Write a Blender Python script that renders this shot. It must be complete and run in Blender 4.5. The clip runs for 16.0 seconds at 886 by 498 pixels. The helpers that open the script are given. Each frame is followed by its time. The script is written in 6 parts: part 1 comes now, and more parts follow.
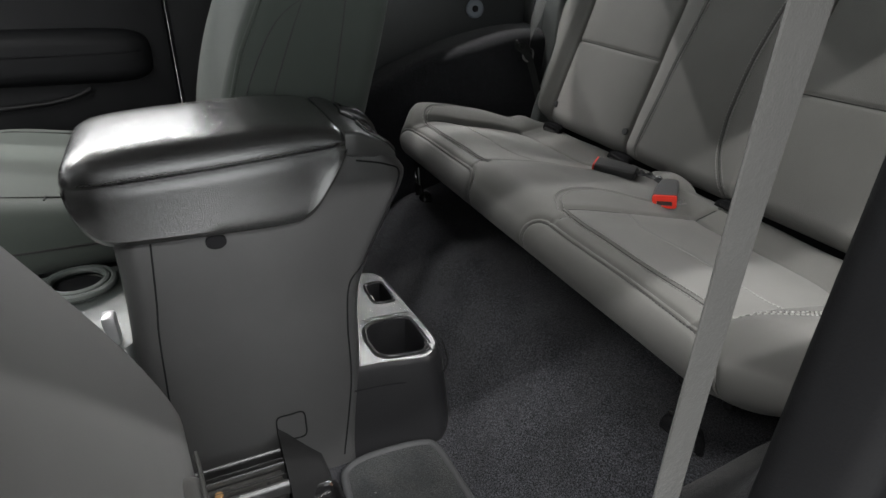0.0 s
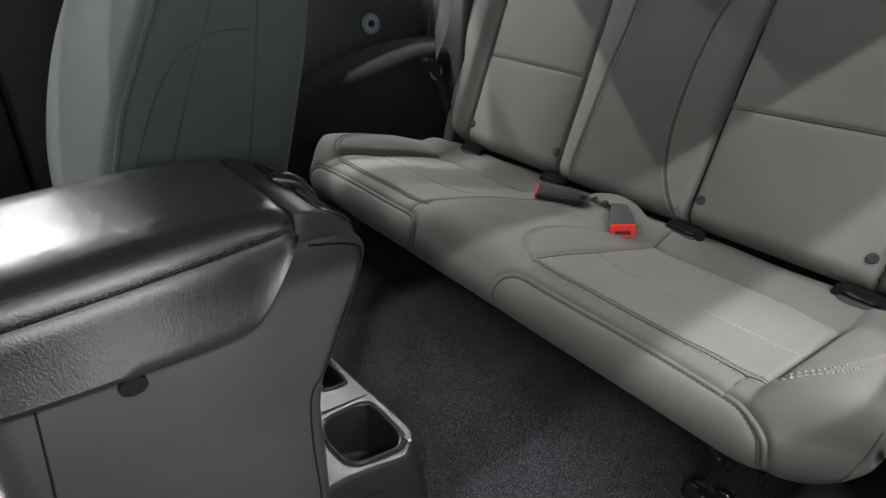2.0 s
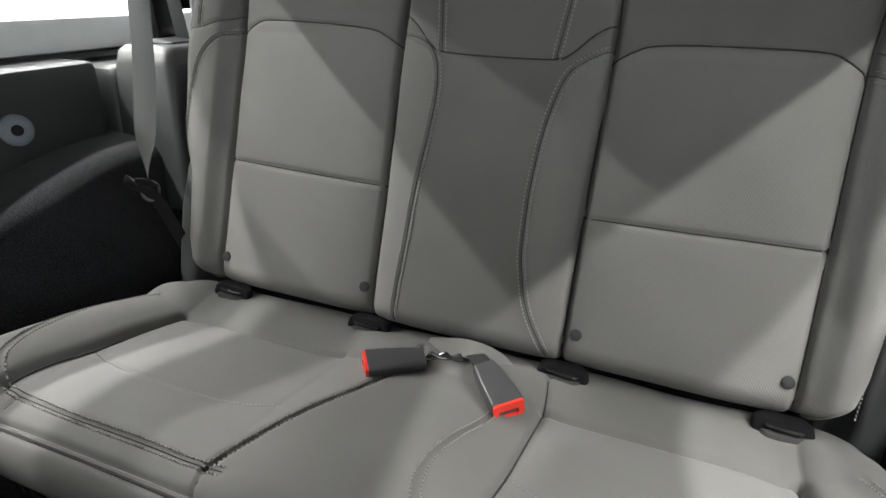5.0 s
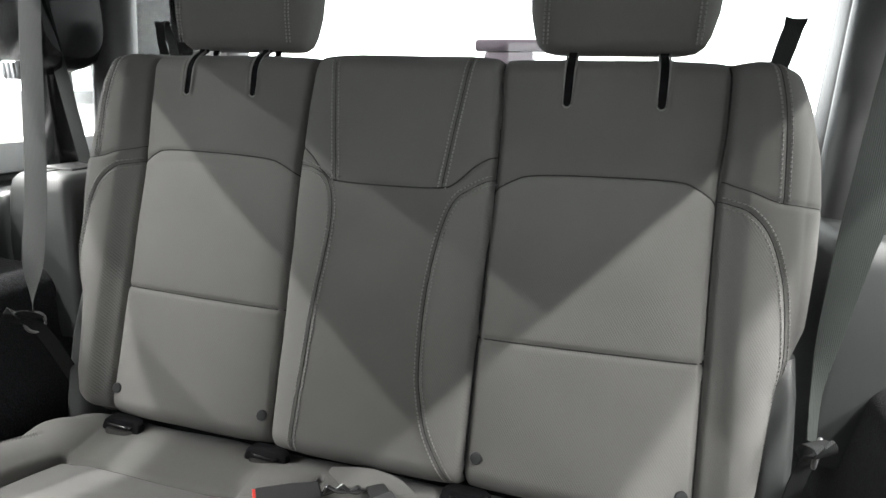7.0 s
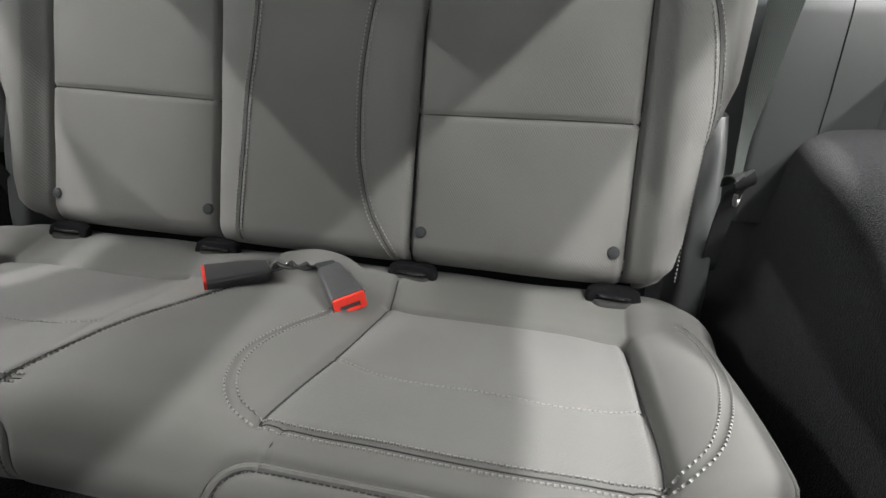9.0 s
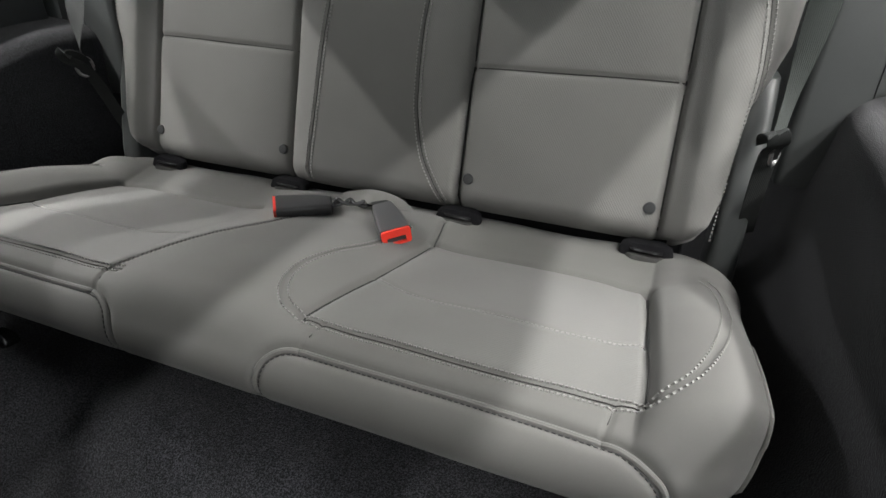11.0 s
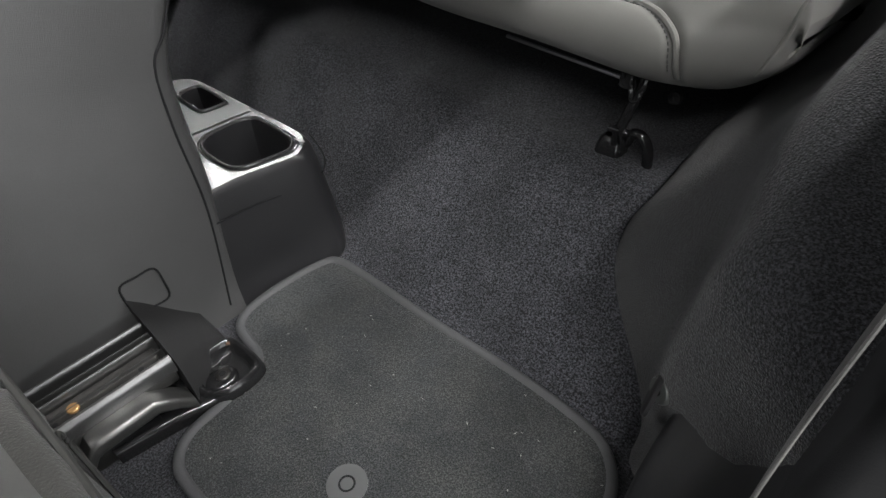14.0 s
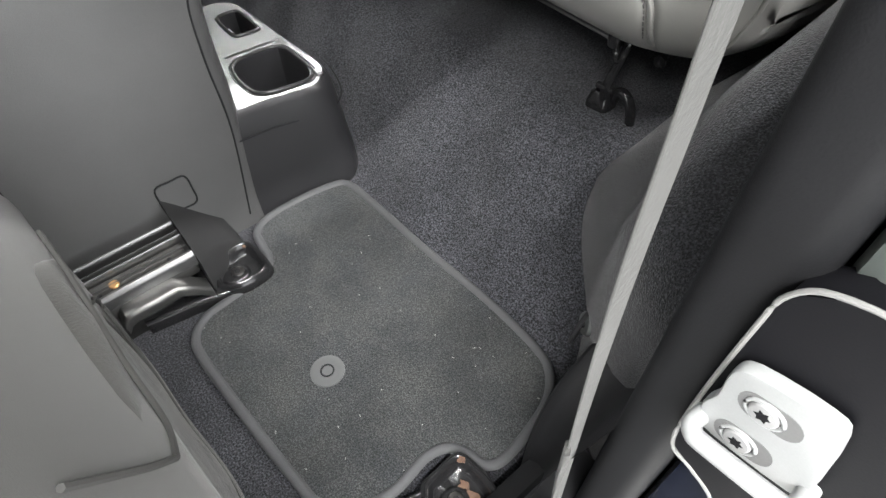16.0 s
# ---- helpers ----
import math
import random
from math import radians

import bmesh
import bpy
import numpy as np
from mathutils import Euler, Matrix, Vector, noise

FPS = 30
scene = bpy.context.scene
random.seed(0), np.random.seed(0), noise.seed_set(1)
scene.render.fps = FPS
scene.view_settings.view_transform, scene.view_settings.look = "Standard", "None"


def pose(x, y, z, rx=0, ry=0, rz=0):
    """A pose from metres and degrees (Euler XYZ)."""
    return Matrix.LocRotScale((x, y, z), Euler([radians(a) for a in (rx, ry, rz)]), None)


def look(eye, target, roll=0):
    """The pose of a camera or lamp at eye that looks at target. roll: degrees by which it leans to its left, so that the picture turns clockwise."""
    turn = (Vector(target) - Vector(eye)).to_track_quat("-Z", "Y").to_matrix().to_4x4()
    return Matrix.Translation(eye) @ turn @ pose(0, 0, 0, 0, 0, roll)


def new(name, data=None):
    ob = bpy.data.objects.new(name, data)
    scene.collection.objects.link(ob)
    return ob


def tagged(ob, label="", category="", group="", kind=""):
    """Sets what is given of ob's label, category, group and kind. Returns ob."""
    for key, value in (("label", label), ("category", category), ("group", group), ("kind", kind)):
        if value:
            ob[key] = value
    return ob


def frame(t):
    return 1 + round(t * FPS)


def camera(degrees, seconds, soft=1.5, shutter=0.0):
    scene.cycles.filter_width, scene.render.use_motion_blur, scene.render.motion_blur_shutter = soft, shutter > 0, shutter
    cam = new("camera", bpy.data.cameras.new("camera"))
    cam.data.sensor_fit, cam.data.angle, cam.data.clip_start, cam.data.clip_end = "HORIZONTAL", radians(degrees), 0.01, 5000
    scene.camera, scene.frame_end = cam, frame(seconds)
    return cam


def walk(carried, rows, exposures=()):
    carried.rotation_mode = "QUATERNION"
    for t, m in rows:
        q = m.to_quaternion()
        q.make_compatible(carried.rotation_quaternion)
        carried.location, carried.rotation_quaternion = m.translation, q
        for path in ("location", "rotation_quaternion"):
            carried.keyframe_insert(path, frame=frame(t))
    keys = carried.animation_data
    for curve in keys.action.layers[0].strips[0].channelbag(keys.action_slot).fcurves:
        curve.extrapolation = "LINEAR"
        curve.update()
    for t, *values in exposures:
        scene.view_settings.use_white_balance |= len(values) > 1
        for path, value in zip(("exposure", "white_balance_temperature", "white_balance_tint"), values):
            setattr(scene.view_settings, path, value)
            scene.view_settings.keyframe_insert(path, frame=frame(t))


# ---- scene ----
cam = camera(75.8, 16.0)
PATH = [
    (0, (0.833, -0.949, 0.751), (-0.763, -0.181, -0.177), 1.9),
    (0.5, (0.795, -0.983, 0.741), (-0.79, -0.186, -0.183), 2.0),
    (1, (0.796, -0.996, 0.722), (-0.78, -0.191, -0.209), 1.8),
    (1.5, (0.737, -0.995, 0.763), (-0.797, -0.112, -0.169), 1.2),
    (2, (0.618, -0.97, 0.776), (-0.751, 0.157, -0.149), 1.5),
    (2.5, (0.467, -0.871, 0.748), (-0.797, 0.374, -0.175), 2.1),
    (3, (0.385, -0.793, 0.739), (-0.738, 0.599, -0.157), 2.0),
    (3.2, (0.365, -0.784, 0.734), (-0.667, 0.673, -0.167), 2.0),
    (5.3, (0.23, -0.716, 0.858), (-0.409, 0.996, 0.045), 1.8),
    (5.4, (0.228, -0.717, 0.861), (-0.418, 1.015, 0.098), 2.0),
    (5.5, (0.226, -0.716, 0.865), (-0.426, 1.031, 0.142), 2.0),
    (6, (0.228, -0.716, 0.901), (-0.421, 1.081, 0.312), 2.0),
    (6.5, (0.257, -0.706, 0.904), (-0.342, 1.123, 0.359), 1.8),
    (7, (0.306, -0.687, 0.891), (-0.206, 1.168, 0.345), 1.5),
    (7.5, (0.351, -0.682, 0.861), (-0.062, 1.195, 0.306), 1.2),
    (8, (0.373, -0.686, 0.822), (-0.008, 1.189, 0.241), 0.9),
    (8.2, (0.374, -0.689, 0.803), (0.004, 1.168, 0.16), 0.7),
    (8.5, (0.37, -0.697, 0.769), (0.02, 1.108, -0.017), 0.7),
    (9, (0.365, -0.727, 0.742), (-0.015, 1.015, -0.165), 0.8),
    (9.2, (0.362, -0.737, 0.738), (-0.054, 0.982, -0.197), 0.7),
    (11.5, (0.477, -0.833, 0.734), (-0.211, 0.76, -0.261), 0.5),
    (12, (0.515, -0.908, 0.723), (-0.235, 0.656, -0.272), 0.4),
    (12.5, (0.555, -0.954, 0.679), (-0.245, 0.572, -0.337), 0.8),
    (13, (0.595, -0.973, 0.625), (-0.227, 0.469, -0.491), 0.5),
    (13.3, (0.637, -0.956, 0.599), (-0.267, 0.376, -0.588), -1.6),
    (13.5, (0.664, -0.946, 0.587), (-0.33, 0.238, -0.682), -2.3),
    (14, (0.689, -0.949, 0.562), (-0.308, 0.09, -0.827), -1.5),
    (14.5, (0.729, -0.951, 0.548), (-0.249, -0.035, -0.938), -0.8),
    (15, (0.758, -0.94, 0.545), (-0.19, -0.106, -1.006), -0.3),
    (15.5, (0.761, -0.934, 0.557), (-0.181, -0.129, -1.013), -0.1),
    (16, (0.78, -0.929, 0.624), (-0.2, -0.145, -0.933), -1.3),
]
EXPOSURES = [(0.0, -0.3), (1.0, -0.25), (1.5, -0.05), (2.5, 0.0), (3.0, 0.15), (5.5, 0.5), (7.0, 0.5), (8.0, 0.35), (9.0, 0.35), (11.5, 0.15), (12.5, -0.05), (13.5, -0.3), (14.0, 0.2), (14.5, 0.5), (16.0, 1.05)]
walk(cam, [(t, look(eye, target, roll)) for t, eye, target, roll in PATH], EXPOSURES)

# ---- world and lamps ----
world = bpy.data.worlds.new("showroom_air")
scene.world = world
world.use_nodes = True
world.node_tree.nodes["Background"].inputs[0].default_value = (0.97, 0.99, 1.0, 1)
# daylight round the hall: brightest along the horizon behind the car, dim ahead and overhead
wn = world.node_tree
w_co = wn.nodes.new("ShaderNodeTexCoord")
w_sep = wn.nodes.new("ShaderNodeSeparateXYZ")
w_map = wn.nodes.new("ShaderNodeMapRange")
w_map.interpolation_type = "SMOOTHSTEP"
w_map.inputs["From Min"].default_value, w_map.inputs["From Max"].default_value = 0.10, 0.50
w_map.inputs["To Min"].default_value, w_map.inputs["To Max"].default_value = 3.4, 0.5
w_side = wn.nodes.new("ShaderNodeMapRange")
w_side.inputs["From Min"].default_value, w_side.inputs["From Max"].default_value = -0.50, 0.25
w_side.inputs["To Min"].default_value, w_side.inputs["To Max"].default_value = 1.0, 1.4
w_mul = wn.nodes.new("ShaderNodeMath")
w_mul.operation = "MULTIPLY"
wn.links.new(w_co.outputs["Generated"], w_sep.inputs[0])
wn.links.new(w_sep.outputs["Z"], w_map.inputs["Value"])
wn.links.new(w_sep.outputs["Y"], w_side.inputs["Value"])
wn.links.new(w_map.outputs[0], w_mul.inputs[0])
wn.links.new(w_side.outputs[0], w_mul.inputs[1])
w_abs = wn.nodes.new("ShaderNodeMath")
w_abs.operation = "ABSOLUTE"
w_wide = wn.nodes.new("ShaderNodeMapRange")
w_wide.inputs["From Min"].default_value, w_wide.inputs["From Max"].default_value = 0.30, 0.90
w_wide.inputs["To Min"].default_value, w_wide.inputs["To Max"].default_value = 0.95, 1.3
w_all = wn.nodes.new("ShaderNodeMath")
w_all.operation = "MULTIPLY"
wn.links.new(w_sep.outputs["X"], w_abs.inputs[0])
wn.links.new(w_abs.outputs[0], w_wide.inputs["Value"])
wn.links.new(w_mul.outputs[0], w_all.inputs[0])
wn.links.new(w_wide.outputs[0], w_all.inputs[1])
wn.links.new(w_all.outputs[0], wn.nodes["Background"].inputs[1])


def tube_lamp(x, y, z, length, watts, width=0.07):
    """A long ceiling tube that runs along the car."""
    data = bpy.data.lights.new("ceiling_tube", "AREA")
    data.shape, data.size, data.size_y, data.energy = "RECTANGLE", width, length, watts
    data.color = (1.0, 0.99, 0.975)
    ob = new("ceiling_tube", data)
    ob.matrix_world = pose(x, y, z)
    return ob


LAMP_Z = 3.2
for lx, ly, ll, lw in ((2.85, -0.6, 7.0, 530), (1.98, -0.6, 7.0, 400), (-1.98, -0.6, 7.0, 390), (-3.3, -0.6, 7.0, 500), (-4.7, -0.4, 7.0, 500)):
    tube_lamp(lx, ly, LAMP_Z, ll, lw)

# ---- materials ----


def material(name, colour, rough=0.6, metal=0.0, spread=0.12, size=40.0, fine=900.0, bump=0.15, depth=0.0008, spec=0.5, sheen=0.0, coat=0.0):
    """Base colour that varies at two scales, and a fine grain in relief."""
    m = bpy.data.materials.new(name)
    m.use_nodes = True
    nt = m.node_tree
    b = nt.nodes["Principled BSDF"]
    co = nt.nodes.new("ShaderNodeTexCoord")
    n1 = nt.nodes.new("ShaderNodeTexNoise")
    n1.inputs["Scale"].default_value, n1.inputs["Detail"].default_value = size, 4
    n2 = nt.nodes.new("ShaderNodeTexNoise")
    n2.inputs["Scale"].default_value, n2.inputs["Detail"].default_value = fine, 3
    for n in (n1, n2):
        nt.links.new(co.outputs["Object"], n.inputs["Vector"])
    add = nt.nodes.new("ShaderNodeMath")
    add.operation = "ADD"
    nt.links.new(n1.outputs[0], add.inputs[0])
    nt.links.new(n2.outputs[0], add.inputs[1])
    rng = nt.nodes.new("ShaderNodeMapRange")
    rng.inputs["From Min"].default_value, rng.inputs["From Max"].default_value = 0.6, 1.4
    rng.inputs["To Min"].default_value, rng.inputs["To Max"].default_value = 1 - spread, 1 + spread
    nt.links.new(add.outputs[0], rng.inputs["Value"])
    mul = nt.nodes.new("ShaderNodeVectorMath")
    mul.operation = "SCALE"
    mul.inputs[0].default_value = colour
    nt.links.new(rng.outputs[0], mul.inputs["Scale"])
    nt.links.new(mul.outputs[0], b.inputs["Base Color"])
    b.inputs["Roughness"].default_value, b.inputs["Metallic"].default_value = rough, metal
    b.inputs["Specular IOR Level"].default_value = spec
    b.inputs["Sheen Weight"].default_value, b.inputs["Sheen Roughness"].default_value = sheen, 0.5
    b.inputs["Coat Weight"].default_value = coat
    b.inputs["Coat Roughness"].default_value = max(0.03, rough - 0.03) if rough > 0.2 else 0.03
    if bump:
        bp = nt.nodes.new("ShaderNodeBump")
        bp.inputs["Strength"].default_value, bp.inputs["Distance"].default_value = bump, depth
        nt.links.new(n2.outputs[0], bp.inputs["Height"])
        nt.links.new(bp.outputs[0], b.inputs["Normal"])
    return m


def twill(m, pitch, strength, turn):
    """Adds a woven diagonal rib to a cloth material."""
    nt = m.node_tree
    b = nt.nodes["Principled BSDF"]
    co = nt.nodes["Texture Coordinate"]
    mp = nt.nodes.new("ShaderNodeMapping")
    mp.inputs["Rotation"].default_value = [radians(a) for a in turn]
    nt.links.new(co.outputs["Object"], mp.inputs["Vector"])
    w = nt.nodes.new("ShaderNodeTexWave")
    w.inputs["Scale"].default_value = 0.314 / pitch
    w.inputs["Distortion"].default_value, w.inputs["Detail"].default_value = 1.2, 2
    w.inputs["Detail Scale"].default_value = 3
    nt.links.new(mp.outputs[0], w.inputs["Vector"])
    bp = nt.nodes.new("ShaderNodeBump")
    bp.inputs["Strength"].default_value, bp.inputs["Distance"].default_value = strength, 0.0012
    old = b.inputs["Normal"].links[0].from_socket
    nt.links.new(w.outputs["Fac"], bp.inputs["Height"])
    nt.links.new(old, bp.inputs["Normal"])
    nt.links.new(bp.outputs[0], b.inputs["Normal"])
    return m


def pile(m, bright, fine=330):
    """Adds pale fibre tips and stray flecks to a carpet material."""
    nt = m.node_tree
    b = nt.nodes["Principled BSDF"]
    co = nt.nodes["Texture Coordinate"]
    v = nt.nodes.new("ShaderNodeTexVoronoi")
    v.inputs["Scale"].default_value = 640
    n = nt.nodes.new("ShaderNodeTexNoise")
    n.inputs["Scale"].default_value, n.inputs["Detail"].default_value = fine, 6
    for q in (v, n):
        nt.links.new(co.outputs["Object"], q.inputs["Vector"])
    rng = nt.nodes.new("ShaderNodeMapRange")
    rng.inputs["From Min"].default_value, rng.inputs["From Max"].default_value = 0.42, 0.68
    rng.inputs["To Min"].default_value, rng.inputs["To Max"].default_value = 0.55, 1 + bright
    nt.links.new(n.outputs[0], rng.inputs["Value"])
    old = b.inputs["Base Color"].links[0].from_socket
    mul = nt.nodes.new("ShaderNodeVectorMath")
    mul.operation = "SCALE"
    nt.links.new(old, mul.inputs[0])
    nt.links.new(rng.outputs[0], mul.inputs["Scale"])
    nt.links.new(mul.outputs[0], b.inputs["Base Color"])
    bp = nt.nodes.new("ShaderNodeBump")
    bp.inputs["Strength"].default_value, bp.inputs["Distance"].default_value = 0.6, 0.0012
    nt.links.new(v.outputs["Distance"], bp.inputs["Height"])
    nt.links.new(b.inputs["Normal"].links[0].from_socket, bp.inputs["Normal"])
    nt.links.new(bp.outputs[0], b.inputs["Normal"])
    return m


def mottle(m, warm, cool):
    """Worn and dusty patches some hand's widths across."""
    nt = m.node_tree
    b = nt.nodes["Principled BSDF"]
    n = nt.nodes.new("ShaderNodeTexNoise")
    n.inputs["Scale"].default_value, n.inputs["Detail"].default_value, n.inputs["Roughness"].default_value = 16, 6, 0.7
    nt.links.new(nt.nodes["Texture Coordinate"].outputs["Object"], n.inputs["Vector"])
    r = nt.nodes.new("ShaderNodeValToRGB")
    r.color_ramp.elements[0].position, r.color_ramp.elements[1].position = 0.38, 0.64
    r.color_ramp.elements[0].color, r.color_ramp.elements[1].color = tuple(cool) + (1,), tuple(warm) + (1,)
    nt.links.new(n.outputs[0], r.inputs[0])
    mul = nt.nodes.new("ShaderNodeVectorMath")
    mul.operation = "MULTIPLY"
    nt.links.new(b.inputs["Base Color"].links[0].from_socket, mul.inputs[0])
    nt.links.new(r.outputs[0], mul.inputs[1])
    nt.links.new(mul.outputs[0], b.inputs["Base Color"])
    return m


GREY = (0.099, 0.0975, 0.092)
M_cloth = material("smooth_grey_cloth", GREY, 0.78, spread=0.09, size=9, fine=1500, bump=0.3, sheen=0.06, spec=0.25)
M_rib = twill(material("ribbed_grey_cloth", (0.136, 0.134, 0.126), 0.8, spread=0.09, size=9, fine=1500, bump=0.3, sheen=0.06, spec=0.25), 0.0030, 0.16, (0, 35, 0))
M_ribseat = twill(material("ribbed_grey_seat_cloth", (0.125, 0.1235, 0.1175), 0.8, spread=0.10, size=9, fine=1500, bump=0.3, sheen=0.06, spec=0.25), 0.0030, 0.14, (0, 0, 40))
M_stitch = material("grey_thread", (0.17, 0.168, 0.16), 0.7, spread=0.1, bump=0)
M_thread_dark = material("dark_thread", (0.03, 0.03, 0.03), 0.8, spread=0.1, bump=0)
M_carpet = mottle(pile(material("charcoal_carpet", (0.0166, 0.0169, 0.0192), 0.95, spread=0.35, size=7, fine=900, bump=0.6, depth=0.0010, sheen=0.08, spec=0.1), 2.5, 480), (1.16, 1.16, 1.16), (0.84, 0.84, 0.84))
# side carpet: finer pile, colour lowered to hold the shade beside the bench
M_lining_carpet = pile(material("shaded_side_carpet", (0.0112, 0.0115, 0.0130), 0.95, spread=0.25, size=7, fine=1200, bump=0.5, depth=0.0008, sheen=0.14, spec=0.1), 1.7, 560)
M_mat = mottle(pile(material("grey_mat_pile", (0.0272, 0.0282, 0.0294), 0.95, spread=0.3, size=14, fine=1100, bump=0.5, depth=0.0008, sheen=0.10, spec=0.1), 0.8, 620), (1.17, 1.16, 1.11), (0.85, 0.87, 0.89))
M_bind = material("grey_mat_binding", (0.032, 0.033, 0.035), 0.75, spread=0.15, size=30, fine=700, bump=0.6, depth=0.0012)
M_plastic = material("black_grained_plastic", (0.040, 0.040, 0.0405), 0.36, spread=0.25, size=9, fine=1100, bump=0.45, depth=0.0007, spec=0.8)
M_trim = material("dark_grey_trim_plastic", (0.036, 0.039, 0.038), 0.46, spread=0.15, size=12, fine=900, bump=0.25, depth=0.0007)
M_leather = material("black_leatherette", (0.025, 0.025, 0.025), 0.27, spread=0.2, size=25, fine=420, bump=0.6, depth=0.0010, spec=1.0, coat=1.0)
M_rubber = material("black_rubber", (0.010, 0.010, 0.011), 0.75, spread=0.1, bump=0.1, spec=0.15)
M_felt = material("black_felt", (0.008, 0.008, 0.009), 0.95, spread=0.4, size=60, fine=900, bump=0.8, depth=0.002, spec=0.1)
M_web = twill(material("grey_black_webbing", (0.019, 0.0205, 0.020), 0.75, spread=0.1, size=30, fine=900, bump=0.3, spec=0.2), 0.0022, 0.35, (0, 0, 0))
# lit copy of the webbing above: brighter near-side light put into its colour
M_web_lit = twill(material("lit_grey_green_webbing", (0.029, 0.033, 0.0305), 0.75, spread=0.1, size=30, fine=900, bump=0.3, spec=0.2), 0.0022, 0.35, (0, 0, 0))
M_metal = material("bare_steel", (0.19, 0.19, 0.19), 0.30, metal=0.95, spread=0.15, size=30, fine=600, bump=0.1)
M_dmetal = material("black_painted_steel", (0.009, 0.009, 0.0095), 0.19, spread=0.15, size=30, fine=200, bump=0.15)
# front belt: glancing light on the webbing is put into a paler grey
M_beltfront = twill(material("lit_grey_webbing", (0.050, 0.050, 0.048), 0.7, spread=0.12, size=30, fine=900, bump=0.3, sheen=0.1, spec=0.25), 0.004, 0.4, (0, 0, 0))
# tipped seat's cloth: shade falling on it is put into the dark colour
M_front = material("shaded_front_cloth", (0.030, 0.030, 0.0285), 0.8, spread=0.08, size=14, fine=1500, bump=0.3, sheen=0.15, spec=0.2)
# driver's cloth: weak light on the far seat is put into a darker tone
M_drv = material("dimmed_grey_green_cloth", (0.048, 0.057, 0.050), 0.8, spread=0.06, size=14, fine=1500, bump=0.3, sheen=0.1, spec=0.25)
M_seam = material("dark_seam", (0.018, 0.018, 0.017), 0.9, spread=0.1, bump=0)
M_red = material("red_plastic", (0.62, 0.035, 0.02), 0.4, spread=0.05, bump=0.05)
M_white = material("white_wall_paint", (0.82, 0.82, 0.80), 0.8, spread=0.03, size=2, fine=100, bump=0.05)
M_concrete = material("grey_shop_floor", (0.30, 0.30, 0.295), 0.45, spread=0.12, size=3, fine=60, bump=0.05)
M_body = material("dark_body_paint", (0.006, 0.008, 0.016), 0.12, spread=0.05, bump=0, coat=1.0)
M_striker = material("white_painted_steel", (0.22, 0.225, 0.225), 0.32, spread=0.06, size=50, bump=0.05)
M_silver = material("silver_plastic", (0.5, 0.51, 0.52), 0.35, metal=0.6, spread=0.06, bump=0.05)
M_paint_grey = material("grey_green_paint", (0.10, 0.112, 0.104), 0.4, spread=0.05, bump=0.05)
M_tray = material("black_glossy_plastic", (0.012, 0.012, 0.013), 0.36, spread=0.15, size=18, fine=900, bump=0.2, depth=0.0005)
M_pad = material("black_pillar_pad", (0.005, 0.005, 0.006), 0.5, spread=0.1, bump=0.1, spec=0.1)
M_edge = material("grey_rubber_edge", (0.16, 0.16, 0.155), 0.5, spread=0.1, bump=0.1)
M_pillar = material("black_pillar_plastic", (0.009, 0.0092, 0.010), 0.55, spread=0.2, size=18, fine=900, bump=0.25, depth=0.0006, spec=0.15)
M_lining = material("dark_grained_lining", (0.022, 0.024, 0.025), 0.42, spread=0.2, size=14, fine=900, bump=0.3, depth=0.0007, spec=0.5)
M_headliner = material("grey_headliner", (0.16, 0.16, 0.155), 0.9, spread=0.06, bump=0.3)
M_plug = material("grey_blue_plastic", (0.10, 0.115, 0.135), 0.45, spread=0.1, bump=0.1)



def window_glass():
    """Thin clear glass sheet with a gloss."""
    m = bpy.data.materials.new("window_glass")
    m.use_nodes = True
    nt = m.node_tree
    nt.nodes.remove(nt.nodes["Principled BSDF"])
    clear, gloss, mix, fr = [nt.nodes.new("ShaderNode" + k) for k in ("BsdfTransparent", "BsdfGlossy", "MixShader", "Fresnel")]
    clear.inputs[0].default_value = (0.94, 0.955, 0.95, 1)
    gloss.inputs["Roughness"].default_value = 0.02
    fr.inputs[0].default_value = 1.45
    nt.links.new(fr.outputs[0], mix.inputs[0])
    nt.links.new(clear.outputs[0], mix.inputs[1])
    nt.links.new(gloss.outputs[0], mix.inputs[2])
    nt.links.new(mix.outputs[0], nt.nodes["Material Output"].inputs[0])
    return m


M_glass = window_glass()

# ---- building helpers ----


def mesh(name, verts, faces, mat, parent=None, label="", smooth=True):
    data = bpy.data.meshes.new(name)
    data.from_pydata([tuple(map(float, v)) for v in verts], [], [tuple(map(int, f)) for f in faces])
    if smooth:
        data.polygons.foreach_set("use_smooth", [True] * len(data.polygons))
    data.materials.append(mat)
    data.update()
    ob = new(name, data)
    if parent is not None:
        ob.parent = parent
    if label:
        tagged(ob, label)
    return ob


def part(name, bm, mat, parent=None, label="", smooth=True):
    bmesh.ops.recalc_face_normals(bm, faces=bm.faces)
    data = bpy.data.meshes.new(name)
    bm.to_mesh(data)
    bm.free()
    if smooth:
        data.polygons.foreach_set("use_smooth", [True] * len(data.polygons))
        data.set_sharp_from_angle(angle=radians(38))
    data.materials.append(mat)
    ob = new(name, data)
    if parent is not None:
        ob.parent = parent
    if label:
        tagged(ob, label)
    return ob


def thing(name, label, category, at=(0, 0, 0), group="", kind=""):
    """An Empty at the thing's base; parts keep world coordinates."""
    ob = new(name)
    ob.empty_display_size = 0.02
    return tagged(ob, label, category, group, kind)


